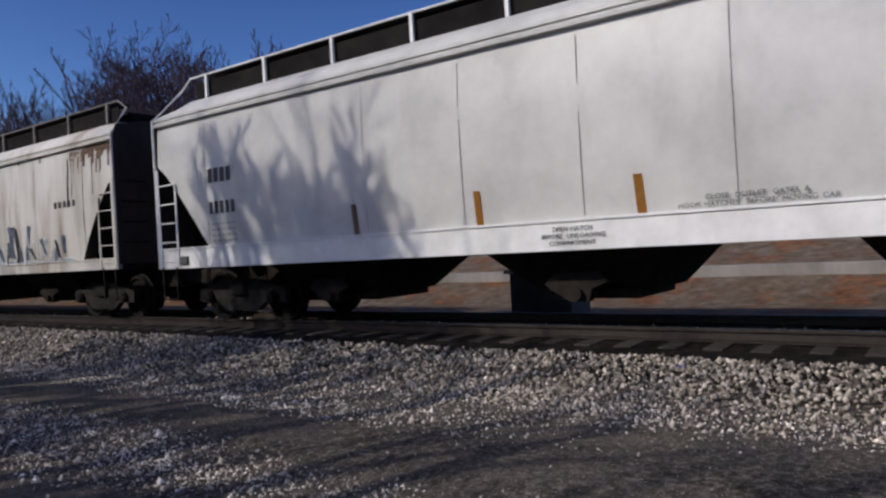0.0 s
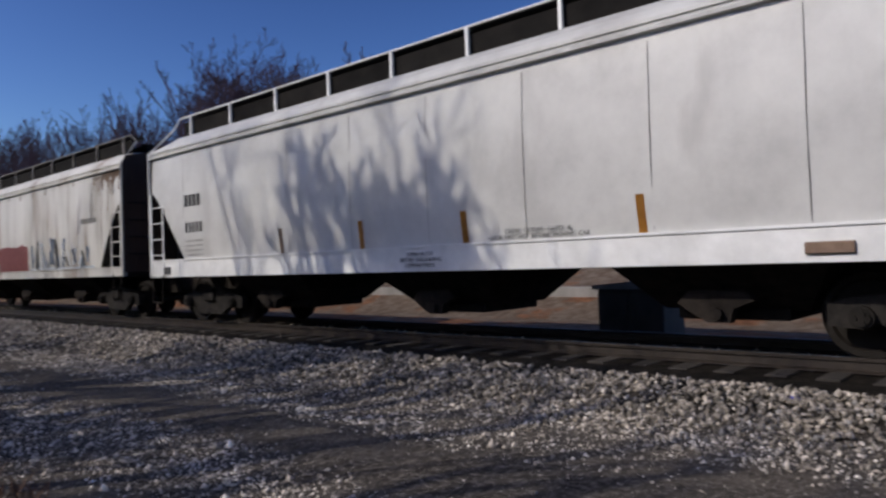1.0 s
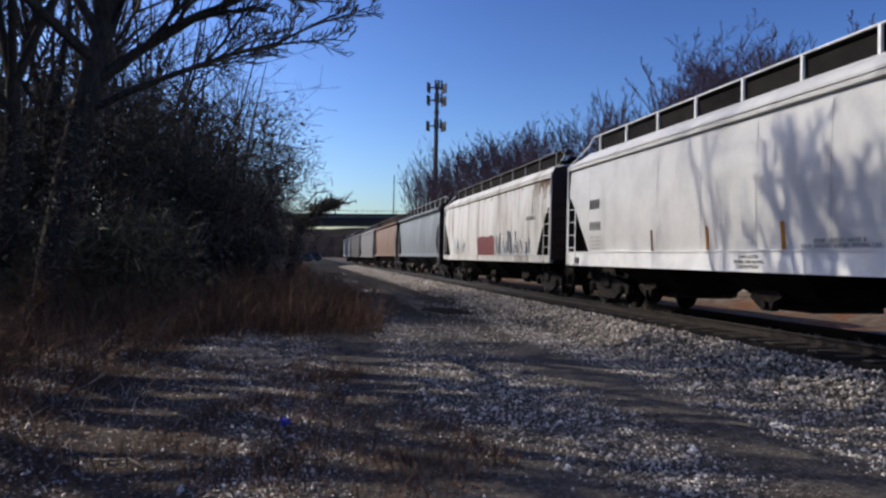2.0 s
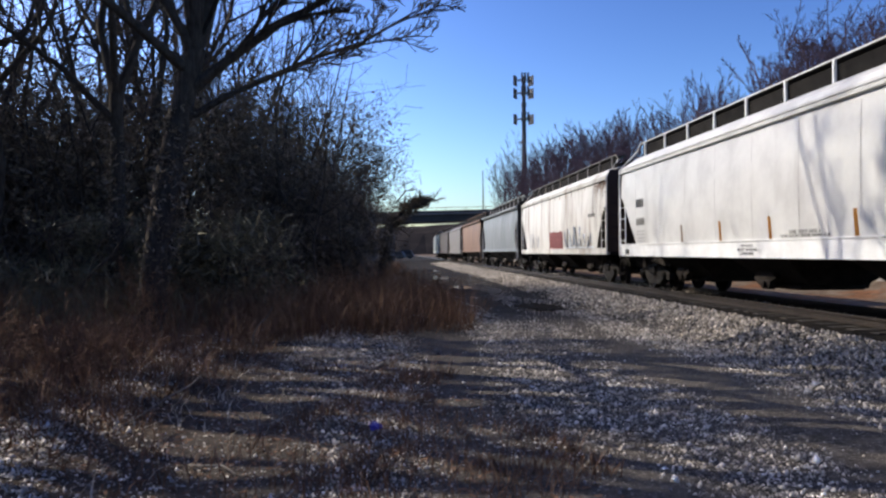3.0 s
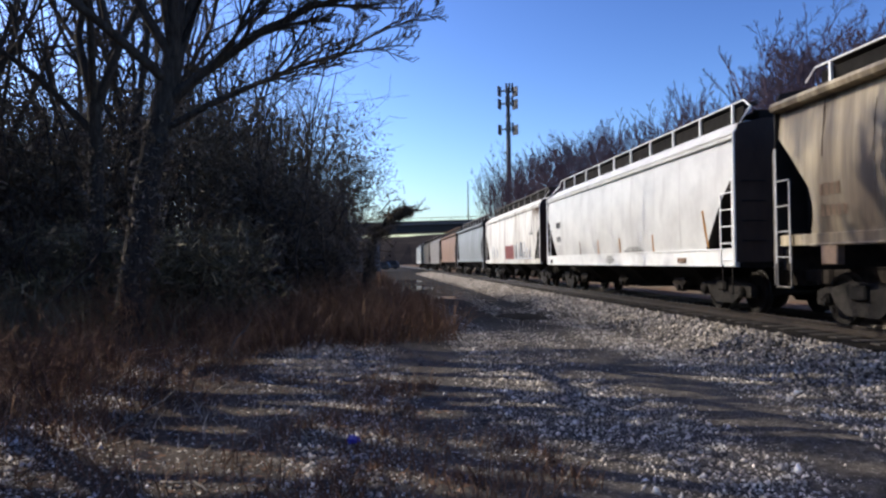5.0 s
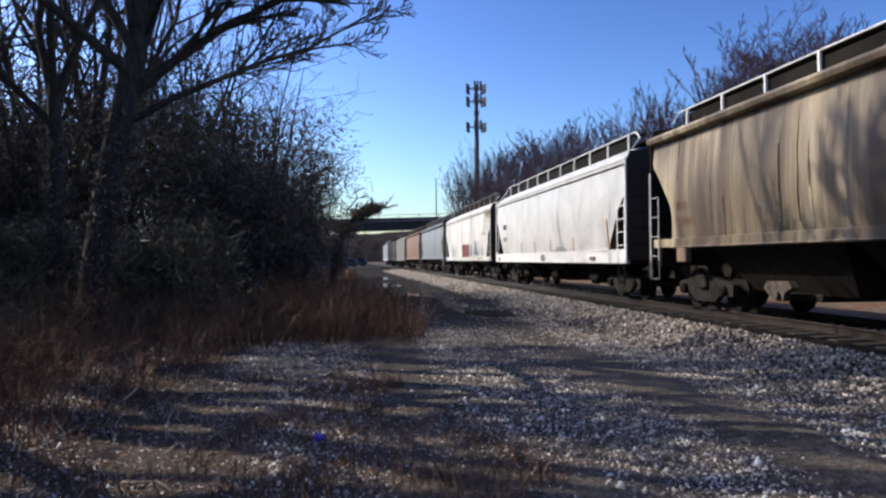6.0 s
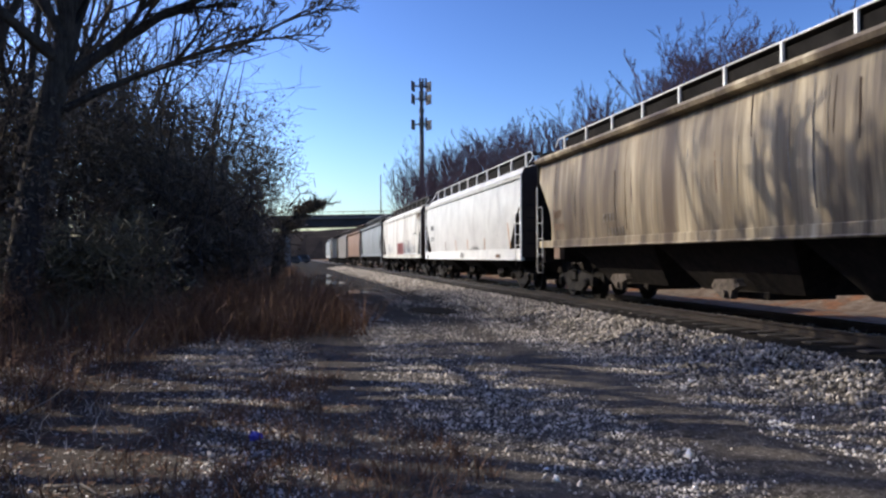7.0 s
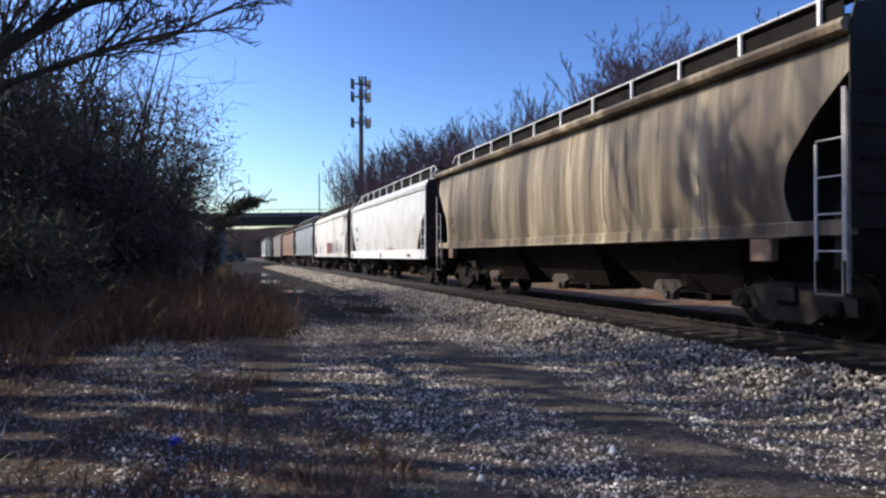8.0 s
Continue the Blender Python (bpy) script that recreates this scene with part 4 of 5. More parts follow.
big_tree = bare_tree("bare_tree", -3.85, 14.2, [(0, 0, 0), (0.12, 0, 1.3), (0.35, 0, 2.9), (0.6, 0, 4.2), (0.85, 0, 5.3)],
          [([(0.85, 0, 5.2), (0.65, 0.5, 7.5), (0.1, 1.1, 9.8), (-0.25, 1.9, 12.0)], 0.14),
           ([(0.85, 0, 5.2), (1.25, 0.6, 7.2), (1.7, 1.3, 9.4), (2.05, 2.2, 11.3)], 0.14),
           ([(0.75, 0, 4.5), (1.45, -0.1, 5.05), (2.4, -0.2, 5.7), (3.44, -0.2, 6.25), (4.7, -0.1, 6.55)], 0.11, 0.55),
           ([(0.70, 0, 4.0), (1.5, -0.2, 4.4), (2.35, 0.0, 4.85), (3.0, 0.2, 5.2), (3.86, 0.4, 5.55), (4.9, 0.5, 6.2)], 0.07, 0.5),
           ([(0.85, 0, 5.3), (1.05, 0.1, 7.8), (1.5, 0.1, 9.6), (2.2, 0.4, 11.0)], 0.12),
           ([(0.85, 0, 5.3), (1.45, 0.4, 7.0), (2.5, 0.5, 8.8), (3.3, 0.7, 10.4)], 0.11),
           ([(0.85, 0, 5.3), (0.95, -0.4, 7.4), (1.2, -0.9, 9.2), (1.6, -1.5, 10.6)], 0.11),
           ([(0.85, 0, 5.3), (0.6, -0.3, 7.2), (0.25, -0.8, 9.3), (-0.1, -1.4, 11.0)], 0.10),
           ([(0.80, 0, 4.8), (-0.1, -1.0, 5.6), (-1.4, -2.3, 6.6), (-2.8, -3.6, 7.8)], 0.10),
           ([(0.85, 0, 5.2), (0.2, -0.3, 6.4), (-0.8, -0.6, 7.8), (-1.7, -0.9, 9.2)], 0.10)] + SHOOTS,
          "tall bare winter tree with spreading forked limbs", 3, r=0.26, depth=3, count=10, reach=0.38, thin=0.009, spread=0.55, up=0.22, wander=0.08)
slim_tree = bare_tree("bare_tree", -5.3, 16.6, [(0, 0, 0), (0.0, 0, 1.6), (0.05, 0, 3.2), (0.0, 0, 4.9)],
          [([(0, 0, 4.8), (0.5, 0.1, 6.2), (1.1, 1.5, 9.0), (1.2, 3.6, 14.3)], 0.11),
           ([(0, 0, 4.8), (-0.4, 0.2, 6.4), (-0.5, 1.7, 9.6), (-0.9, 3.7, 14.8)], 0.11),
           ([(0, 0, 4.3), (-1.0, -0.3, 5.4), (-2.2, -0.5, 6.3), (-3.6, -0.6, 7.6)], 0.09),
           ([(0, 0, 4.9), (0.2, -0.8, 6.8), (0.3, -1.5, 9.8), (0.8, -2.0, 13.5)], 0.09)],
          "slender bare tree forking above the brush", 11, r=0.18, depth=3, count=8, thin=0.007, spread=0.6, up=0.2, wander=0.08)
bare_tree("bare_tree", -8.2, 17.5, [(0, 0, 0), (-0.1, 0, 1.6), (0.05, 0, 3.4), (-0.3, 0, 5.5)],
          [([(-0.3, 0, 5.4), (-0.5, 0.1, 7.2), (-0.2, 0.2, 9.6), (0.2, 0.2, 12)], 0.09),
           ([(0.0, 0, 4.0), (-0.9, 0.2, 5.2), (-1.9, 0.2, 6.6), (-2.4, 0.3, 9)], 0.08),
           ([(-0.2, 0, 5.0), (0.8, 0.2, 6.3), (1.6, 0.2, 7.8), (2.0, 0.3, 10)], 0.08)],
          "thin leaning bare tree at the wood's edge", 17, r=0.15, depth=3, count=7, thin=0.007, spread=0.6, up=0.2, wander=0.08)
bare_tree("bare_tree", -6.5, 22.5, [(0, 0, 0), (0.1, 0, 2), (0.0, 0, 4.0), (0.2, 0, 6)],
          [([(0.2, 0, 5.8), (0.4, 0.3, 8), (0.2, 0.5, 10.5), (0.0, 0.5, 13)], 0.11),
           ([(0.1, 0, 5.0), (1.2, 0.3, 6.6), (2.2, 0.5, 8.6), (2.6, 0.5, 11)], 0.10),
           ([(0.1, 0, 5.0), (-1.2, 0.3, 6.6), (-2.2, 0.5, 8.6), (-2.6, 0.5, 11)], 0.10)],
          "bare tree standing deeper in the thicket", 23, r=0.2, depth=3, count=6)


def ivy(tree, top, w, seed, n_=2600):
    rng = np.random.default_rng(seed)
    q = np.concatenate([leaf_cloud(rng, (0.13 * k if top > 4.1 else 0, 0, top * (0.1 + 0.2 * k)), (w, w, top * 0.16), n_ // 5, 0.05) for k in range(5)]).reshape(-1, 3)
    joined("ivy", q, np.arange(len(q)).reshape(-1, 4), M["vine_leaf"], tree, "dark ivy on the trunk")


def upright_tree(name, x, y, h, seed, label, depth=2, count=7, mats=("bark", "twig"), thin=0.006, r=0.16, group="bare trees by the road", wide=1.0, **more):
    rng = random.Random(seed)
    f = h * rng.uniform(0.28, 0.4)
    limbs = []
    for k in range(rng.randint(4, 6) if mats[0] == "bark" else 7):
        q = 2 * math.pi * (k + rng.random() * 0.7) / 5
        w = wide * h * rng.uniform(0.14, 0.26)
        s = f * rng.uniform(0.75, 1.0)
        limbs.append(([(0, 0, s), (w * 0.45 * math.cos(q), w * 0.45 * math.sin(q), s + (h - s) * 0.35), (w * 0.85 * math.cos(q), w * 0.85 * math.sin(q), s + (h - s) * 0.68), (w * math.cos(q), w * math.sin(q), h * rng.uniform(0.85, 1.0))], r * 0.5))
    return bare_tree(name, x, y, [(0, 0, 0), (rng.uniform(-0.1, 0.1), 0, f * 0.5), (0, 0, f)], limbs, label, seed, r, depth, count, 0.5, *mats, thin, group, **more)


ivy(big_tree, 4.2, 0.36, 61)
# unseen clump added high in the crown to darken its shadow on the cars
clump = np.concatenate([leaf_cloud(np.random.default_rng(71 + k), (1.7 - 0.35 * k, -1.8 + 0.65 * k, 10.0 + 0.35 * k), (0.8, 0.5, 0.8), 420, 0.09, True) for k in range(4)]).reshape(-1, 3)
joined("ivy", clump, np.arange(len(clump)).reshape(-1, 4), M["vine_leaf"], big_tree, "unseen twig clump added to darken the crown's shadow")
ivy(slim_tree, 4.0, 0.3, 62, 2000)

# further trees of the wood on the road's west side
for k, (x, y, h) in enumerate([(-10.5, 21, 13), (-13.5, 18, 13), (-15, 24, 13), (-9.5, 27, 13), (-5.0, 30, 12), (-7.5, 35, 12), (-3.6, 38, 10), (-5.5, 46, 11), (-3.5, 54, 10), (-12, 32, 13), (-17, 12, 12), (-19, 19, 13), (-8, 30, 14), (-14, 27, 14), (-18, 24, 14), (-4.5, 25, 10), (-22, 22, 14), (-16, 20.5, 13), (-11, 24, 14), (-7, 24.5, 12), (-21, 30, 15), (-13, 36, 15)]):
    upright_tree("bare_tree", x, y, h, 100 + k, "leafless tree in the dense roadside wood", depth=3 if y < 33 else 2, count=5, thin=0.012)


# bare trees whose crowns shade the road
for k, (x, y, h) in enumerate([(-6.6, 11.8, 11.4), (-7.8, 14.6, 12.0), (-8.6, 11.2, 12.2), (-9.2, 8.2, 11.0), (-10.8, 5.0, 11.5)]):
    upright_tree("bare_tree", x, y, h, 900 + k, "leafless spreading tree shading the road", depth=2, count=5, thin=0.02, wide=1.3, r=0.36)

# tree line on the bank behind the train
far_rng = random.Random(5)
LINE = []
for k in range(42):
    y = 30 + 2.75 * k
    LINE.append((24 + far_rng.uniform(-2, 3), y + far_rng.uniform(-1.5, 1.5), float(np.interp(y, [30, 46, 72, 123, 150], [10.8, 11.5, 14.0, 17.0, 16.6])) * far_rng.uniform(0.9, 1.03)))
for k in range(13):
    y = 36 + 8.5 * k
    LINE.append((33 + far_rng.uniform(-3, 4), y, float(np.interp(y, [30, 46, 72, 123, 150], [11.5, 12, 14.2, 17, 17])) * far_rng.uniform(0.9, 1.03)))
CROWN = [(30.3, 46.5, 14.0), (31.8, 50.0, 13.8), (29.2, 43.5, 12.6), (32.5, 46.0, 13.5), (29.6, 49.0, 13.0), (31.0, 44.5, 13.4), (30.8, 52.5, 12.6)]
for k, (x, y, h) in enumerate(CROWN):
    upright_tree("bank_tree", x, y, h, 280 + k, "tall broad leafless tree on the bank behind the train", depth=3, count=7, spread=0.6, up=0.15, wander=0.08, mats=("far_twig", "far_twig"), thin=0.013, r=0.2, group="bare trees behind the train", wide=1.0)
for k, (x, y, h) in enumerate(LINE):
    upright_tree("bank_tree", x, y, h, 300 + k, "leafless tree in the row on the bank behind the train", depth=3 if k < 42 else 2, count=5, spread=0.5, up=0.3, wander=0.06, mats=("far_twig", "far_twig"), thin=0.018, r=0.17, group="bare trees behind the train", wide=1.15)


def thicket(x, y, w, h, seed, label, leaves=5200, name="thicket", leaf=0.06, mats=("twig", "vine_leaf"), group="thickets by the road"):
    """A vine-hung thicket: stems, a mesh of twigs, and a dark uneven mass of dead leaves."""
    rng, prng = np.random.default_rng(seed), random.Random(seed)
    z = float(height(x, y)) - 0.05
    bush = tagged(empty(name, pose(x, y, z)), label, "thicket", group)
    stems = []
    for k in range(7):
        q, rr = prng.uniform(0, 6.28), prng.uniform(0, 0.4) * w
        a_ = Vector((rr * math.cos(q), rr * math.sin(q), 0))
        b_ = a_ + Vector((prng.uniform(-0.5, 0.5) * w, prng.uniform(-0.5, 0.5) * w, h * prng.uniform(0.7, 1.05)))
        grow([a_, a_.lerp(b_, 0.35) + Vector((prng.gauss(0, 0.2), prng.gauss(0, 0.2), 0.2)), a_.lerp(b_, 0.7), b_], 0.045, 0.015, prng, stems, 2, spread=0.9, count=6, reach=0.5)
    limbs_mesh("bramble", stems, M[mats[0]], bush, 4, leaf / 10)
    quads = [leaf_cloud(rng, (prng.uniform(-0.4, 0.4) * w, prng.uniform(-0.4, 0.4) * w, h * prng.uniform(0.15, 0.7)), (w * 0.42, w * 0.42, h * 0.27), leaves // 8, leaf, _ > 2) for _ in range(8)]
    v = np.concatenate(quads).reshape(-1, 3)
    v[:, 2] = np.maximum(v[:, 2], 0.02)
    joined("foliage", v, np.arange(len(v)).reshape(-1, 4), M[mats[1]], bush)
    return bush


for k, (x, y, w, h) in enumerate([(-1.7, 21, 3.4, 4.6), (-2.9, 24, 4.8, 8.3), (-1.6, 28, 3.8, 7.8), (-4.8, 22, 4.6, 7.6), (-2.6, 32, 4.6, 9.2), (-1.9, 35.5, 3.6, 6.4), (-7.2, 21, 4.4, 6.4), (-10.5, 20, 4.8, 6.2),
                                  (-8.5, 26, 5.4, 8.6), (-5.4, 27, 5.4, 10.0), (-2.4, 42, 4.0, 6.6), (-2.7, 50, 4.2, 6.6), (-3.6, 59, 4.5, 6.8), (-13.8, 21, 5.2, 6.6), (-14.5, 15.5, 4.4, 4.6), (-17.5, 19, 5.4, 6.8),
                                  (-3.4, 17.5, 2.6, 2.6), (-6.3, 16.6, 2.8, 2.6), (-4.6, 69, 5, 7.2), (-5.6, 80, 5.5, 7.5), (-12, 27, 6, 8.5), (-16.5, 26, 6, 8.5), (-21, 24, 6, 8.0), (-10, 16.6, 2.6, 2.4), (-5.6, 92, 6, 8), (-6.5, 105, 6.5, 8)]):
    thicket(x, y, w, h, 500 + k, "dense dark vine-hung winter thicket", leaves=7000 if y < 40 else 3600, leaf=0.07, mats=("twig", "green_weed") if h < 3 else ("twig", "vine_leaf"))
for k, (x, y, w, h) in enumerate([(-8, 31, 7, 10), (-13, 31, 8, 10.5), (-18.5, 30, 8, 10.5), (-24, 28, 8, 10), (-26, 22, 8, 8.5), (-15, 24, 6, 8), (-20, 25, 7, 9), (-5, 33, 6, 9.5), (-9.8, 23.0, 6, 8.8), (-14.5, 26.5, 7, 10.5), (-12.2, 19.6, 4.5, 6.4)]):
    thicket(x, y, w, h, 560 + k, "dense dark thicket deep in the wood", leaves=5500, leaf=0.12)
# thickets added along the road behind the camera, unseen, to cut low sky light
for k in range(8):
    thicket(-14.5 - 2.5 * (k % 2), 8.5 - 6.0 * k, 8, 10.5, 590 + k, "unseen roadside thicket added to block low sky light", leaves=2600, leaf=0.19)
for k in range(13):
    thicket(21.8 + 1.5 * math.sin(2.3 * k), 30 + 7.5 * k, 7.5, 7.2 + 0.33 * k, 700 + k, "dense leafless brush on the bank behind the train", 4200, "bank_thicket", 0.11, ("far_twig", "far_twig"), "brush behind the train")
# an ivy-hung limb that leans out over the road
leaner = bare_tree("leaning_tree", 0.0, 33.0, [(0, 0, 0), (0.2, 0, 1.8), (0.6, 0, 3.0)],
          [([(0.6, 0, 2.9), (1.1, -0.2, 3.6), (1.8, -0.4, 3.95), (2.6, -0.5, 3.9)], 0.12), ([(0.5, 0, 2.8), (0.7, 0.2, 3.8), (1.2, 0.4, 4.4), (1.7, 0.5, 4.5)], 0.05)],
          "small ivy-hung tree leaning out over the road", 77, r=0.2, depth=2, count=9, reach=0.4)
hung = np.concatenate([leaf_cloud(np.random.default_rng(90 + k), c, s, 700, 0.07, k % 2 > 0) for k, (c, s) in enumerate([((0.3, 0, 1.6), (0.4, 0.4, 1.2)), ((0.7, 0, 3.0), (0.6, 0.5, 0.45)), ((1.3, -0.2, 3.6), (0.5, 0.4, 0.3)), ((1.9, -0.4, 3.85), (0.45, 0.3, 0.22))])]).reshape(-1, 3)
joined("ivy", hung, np.arange(len(hung)).reshape(-1, 4), M["vine_leaf"], leaner, "dark ivy on the leaning limb")


# low tangled dead brambles among the weeds
def bramble_patch(x, y, w, h, seed):
    prng = random.Random(seed)
    ob = tagged(empty("bramble_bush", pose(x, y, float(height(x, y)) - 0.03)), "low tangled dead bramble bush", "bush", "brambles at the road's edge")
    out = []
    for k in range(10):
        q = prng.uniform(0, 6.28)
        a_ = Vector((prng.uniform(-0.3, 0.3) * w, prng.uniform(-0.3, 0.3) * w, 0))
        tip = a_ + Vector((math.cos(q) * w * prng.uniform(0.2, 0.6), math.sin(q) * w * prng.uniform(0.2, 0.6), h * prng.uniform(0.4, 1.0)))
        mid = a_.lerp(tip, 0.5) + Vector((0, 0, h * 0.3))
        grow([a_, a_.lerp(mid, 0.6), mid, tip], 0.008, 0.003, prng, out, 2, spread=0.9, count=5, reach=0.5, up=0.0)
    limbs_mesh("cane", out, M["dry_weed"], ob, 3, 0.003)
    return ob


brush = random.Random(31)
for k in range(26):
    y = brush.uniform(6.8, 20)
    x = float(np.interp(y, [6, 9, 13, 15, 20], [-2.2, -1.9, -1.4, 1.2, 1.6])) - brush.uniform(0.2, 6.0) ** 1.15
    bramble_patch(x, y, brush.uniform(0.9, 1.8), brush.uniform(0.5, 1.2), 1200 + k)

# ---------------------------------------------------------------- weeds
def blades(name, x, y, hgt, lean, width, mat, label, category="weeds"):
    """Dry stalks: a bent, tapering two-part blade each."""
    k = len(x)
    z = height(x, y) - 0.02
    q = RNG.uniform(0, 6.28, k)
    dx, dy = np.cos(q), np.sin(q)
    lx, ly = RNG.normal(0, 1, k) * lean * hgt, RNG.normal(0, 1, k) * lean * hgt
    v = np.empty((k, 5, 3))
    w = width * RNG.uniform(0.6, 1.5, k)
    for j, (u, ww) in enumerate(((0, 1), (0, -1), (0.55, -0.75), (0.55, 0.75), (1.0, 0))):
        v[:, j, 0] = x + lx * u * u + dx * w * ww
        v[:, j, 1] = y + ly * u * u + dy * w * ww
        v[:, j, 2] = z + hgt * (u - 0.25 * u * u * np.minimum(1, np.hypot(lx, ly) / hgt))
    base = 5 * np.arange(k)[:, None]
    f = np.concatenate([base + [0, 1, 2], base + [0, 2, 3], base + [3, 2, 4]])
    ob = joined(name, v.reshape(-1, 3), f, mat)
    return tagged(ob, label, category, kind="stuff")


def clumped(k, x0, x1, y0, y1, edge, seed, tight=0.35):
    """Places in uneven clumps within a field, kept by an edge function."""
    rng = np.random.default_rng(seed)
    m_ = max(8, k // 60)
    cx, cy = rng.uniform(x0, x1, m_), rng.uniform(y0, y1, m_)
    i = rng.integers(0, m_, k)
    x, y = cx[i] + rng.normal(0, tight, k), cy[i] + rng.normal(0, tight, k)
    keep = edge(x, y)
    return x[keep], y[keep]


def wood_edge(x, y):
    """The brush's ragged edge towards the road."""
    lim = np.interp(y, [4, 7, 10, 13.0, 14.3, 15.2, 18, 24, 40, 90], [-2.4, -1.5, -1.6, -1.4, 1.2, 2.3, 2.3, 1.9, 1.4, 1.2])
    return x < lim + 0.35 * np.sin(2.3 * y) + 0.25 * np.sin(5.1 * y + 1)


x, y = clumped(52000, -12, 2.5, 6.0, 24, wood_edge, 41)
blades("dry_weeds", x, y, RNG.uniform(0.25, 0.95, len(x)) * np.interp(y, [6, 9, 13, 14.5, 24], [0.45, 0.8, 1.2, 1.75, 1.6]) * RNG.uniform(0.4, 1.1, len(x)), 0.7, 0.005, M["dry_weed"], "reddish-brown dead weeds at the road's edge")
x, y = clumped(9000, -16, 2.2, 22, 70, wood_edge, 42, 0.6)
blades("dry_weeds", x, y, RNG.uniform(0.5, 1.3, len(x)), 0.35, 0.016, M["dry_weed"], "brown dead weeds further up the road")
x, y = clumped(7000, -1.6, 2.3, 5.0, 10.2, lambda x, y: (x < 2.2 - 0.18 * (y - 5)) & (np.sin(2.1 * x + 0.4) + np.sin(1.3 * y) > -0.3), 43, 0.22)
blades("dry_weeds", x, y, RNG.uniform(0.04, 0.26, len(x)), 0.55, 0.004, M["dry_weed"], "short dead grass on the gravel verge", "grass")
x, y = clumped(2300, -9, 0.6, 4.6, 14, lambda x, y: x < 0.2 + 0 * y, 44, 0.5)
blades("dry_stalks", x, y, RNG.uniform(0.04, 0.22, len(x)), 0.9, 0.005, M["dry_stalk"], "pale broken straw stalks among the weeds")
x, y = clumped(9000, -16, -3, 14, 22, lambda x, y: x < -2.5, 45, 0.5)
blades("green_weeds", x, y, RNG.uniform(0.3, 1.2, len(x)), 0.4, 0.012, M["green_weed"], "dull green undergrowth below the trees")

def flat_scraps(name, k, x0, x1, y0, y1, size, mat, label, category, seed, keep):
    """Small curled scraps that lie on the ground."""
    rng = np.random.default_rng(seed)
    x, y = rng.uniform(x0, x1, k), y0 + (y1 - y0) * rng.random(k) ** 1.3
    ok = keep(x, y)
    x, y = x[ok], y[ok]
    k = len(x)
    q, s = rng.uniform(0, 6.28, k), size * rng.uniform(0.5, 1.4, k)
    z = height(x, y) + 0.006
    v = np.empty((k, 4, 3))
    for j, (a_, b_) in enumerate(((-1, -0.35), (1, -0.3), (1, 0.3), (-1, 0.4))):
        v[:, j, 0] = x + s * (a_ * np.cos(q) - b_ * np.sin(q))
        v[:, j, 1] = y + s * (a_ * np.sin(q) + b_ * np.cos(q))
        v[:, j, 2] = z + s * rng.uniform(0, 0.7, k)
    ob = joined(name, v.reshape(-1, 3), np.arange(4 * k).reshape(-1, 4), mat)
    return tagged(ob, label, category, kind="stuff")


flat_scraps("dead_leaves", 17000, -9, 3.0, 3.2, 12, 0.014, M["pale_straw"], "pale dead leaves and straw scattered on the verge", "leaf litter", 81, lambda x, y: x < 1.6 + 0.9 * np.sin(1.1 * y) - 0.05 * y)
flat_scraps("dead_leaves", 17000, -12, 2.6, 3.4, 16, 0.022, M["dry_weed"], "brown dead leaves scattered on the verge", "leaf litter", 82, lambda x, y: x < 1.9 + 0.6 * np.sin(1.7 * y) - 0.05 * y)

# ---------------------------------------------------------------- bridge, tower, distance
def build_bridge():
    br = tagged(empty("road_bridge", pose(0, 126, 0, 0, -1.6, 4)), "dark steel girder road bridge on concrete supports", "bridge")
    bm = bmesh.new()
    box(bm, -30, 90, -5, 5, 7.6, 7.95)
    deck = part("deck", bm, M["concrete"], br, "concrete bridge deck")
    for k in range(5):
        bm = bmesh.new()
        yy = -4.4 + 2.2 * k
        for z0, z1, w in ((6.45, 6.52, 0.2), (6.52, 7.55, 0.03), (7.55, 7.6, 0.2)):
            box(bm, -2.5, 88, yy - w, yy + w, z0, z1)
        part("girder", bm, M["girder"], br)
    for s in (-1, 1):
        bm = bmesh.new()
        box(bm, -30, 90, *sorted((s * 5.0, s * 4.75)), 7.9, 8.25)
        par = part("parapet", bm, M["girder"], br)
        for k in range(34):
            bm = bmesh.new()
            box(bm, -28 + 3.4 * k, -27.9 + 3.4 * k, s * 4.9 - 0.05, s * 4.9 + 0.05, 8.25, 8.75)
            part("rail_post", bm, M["girder"], par)
        bm = bmesh.new()
        tube(bm, [(-28, s * 4.9, 8.75), (90, s * 4.9, 8.75)], 0.04, 5)
        part("hand_rail", bm, M["girder"], par)
    bm = bmesh.new()
    prism(bm, [(-30, -1), (-2.2, -1), (-2.2, 6.4), (-5, 6.9), (-30, 6.9)], "y", -5.5, 5.5)
    part("abutment", bm, M["concrete"], br, "pale concrete abutment")
    for xx in (0.3, 24):
        bm = bmesh.new()
        box(bm, xx - 0.6, xx + 0.6, -5, 5, 5.7, 6.45, 0.05)
        cap = part("pier_cap", bm, M["concrete"], br)
        for yy in (-4, 0, 4):
            bm = bmesh.new()
            tube(bm, [(xx, yy, -1), (xx, yy, 5.7)], 0.5, 14)
            part("column", bm, M["concrete"], cap)
    return br


build_bridge()


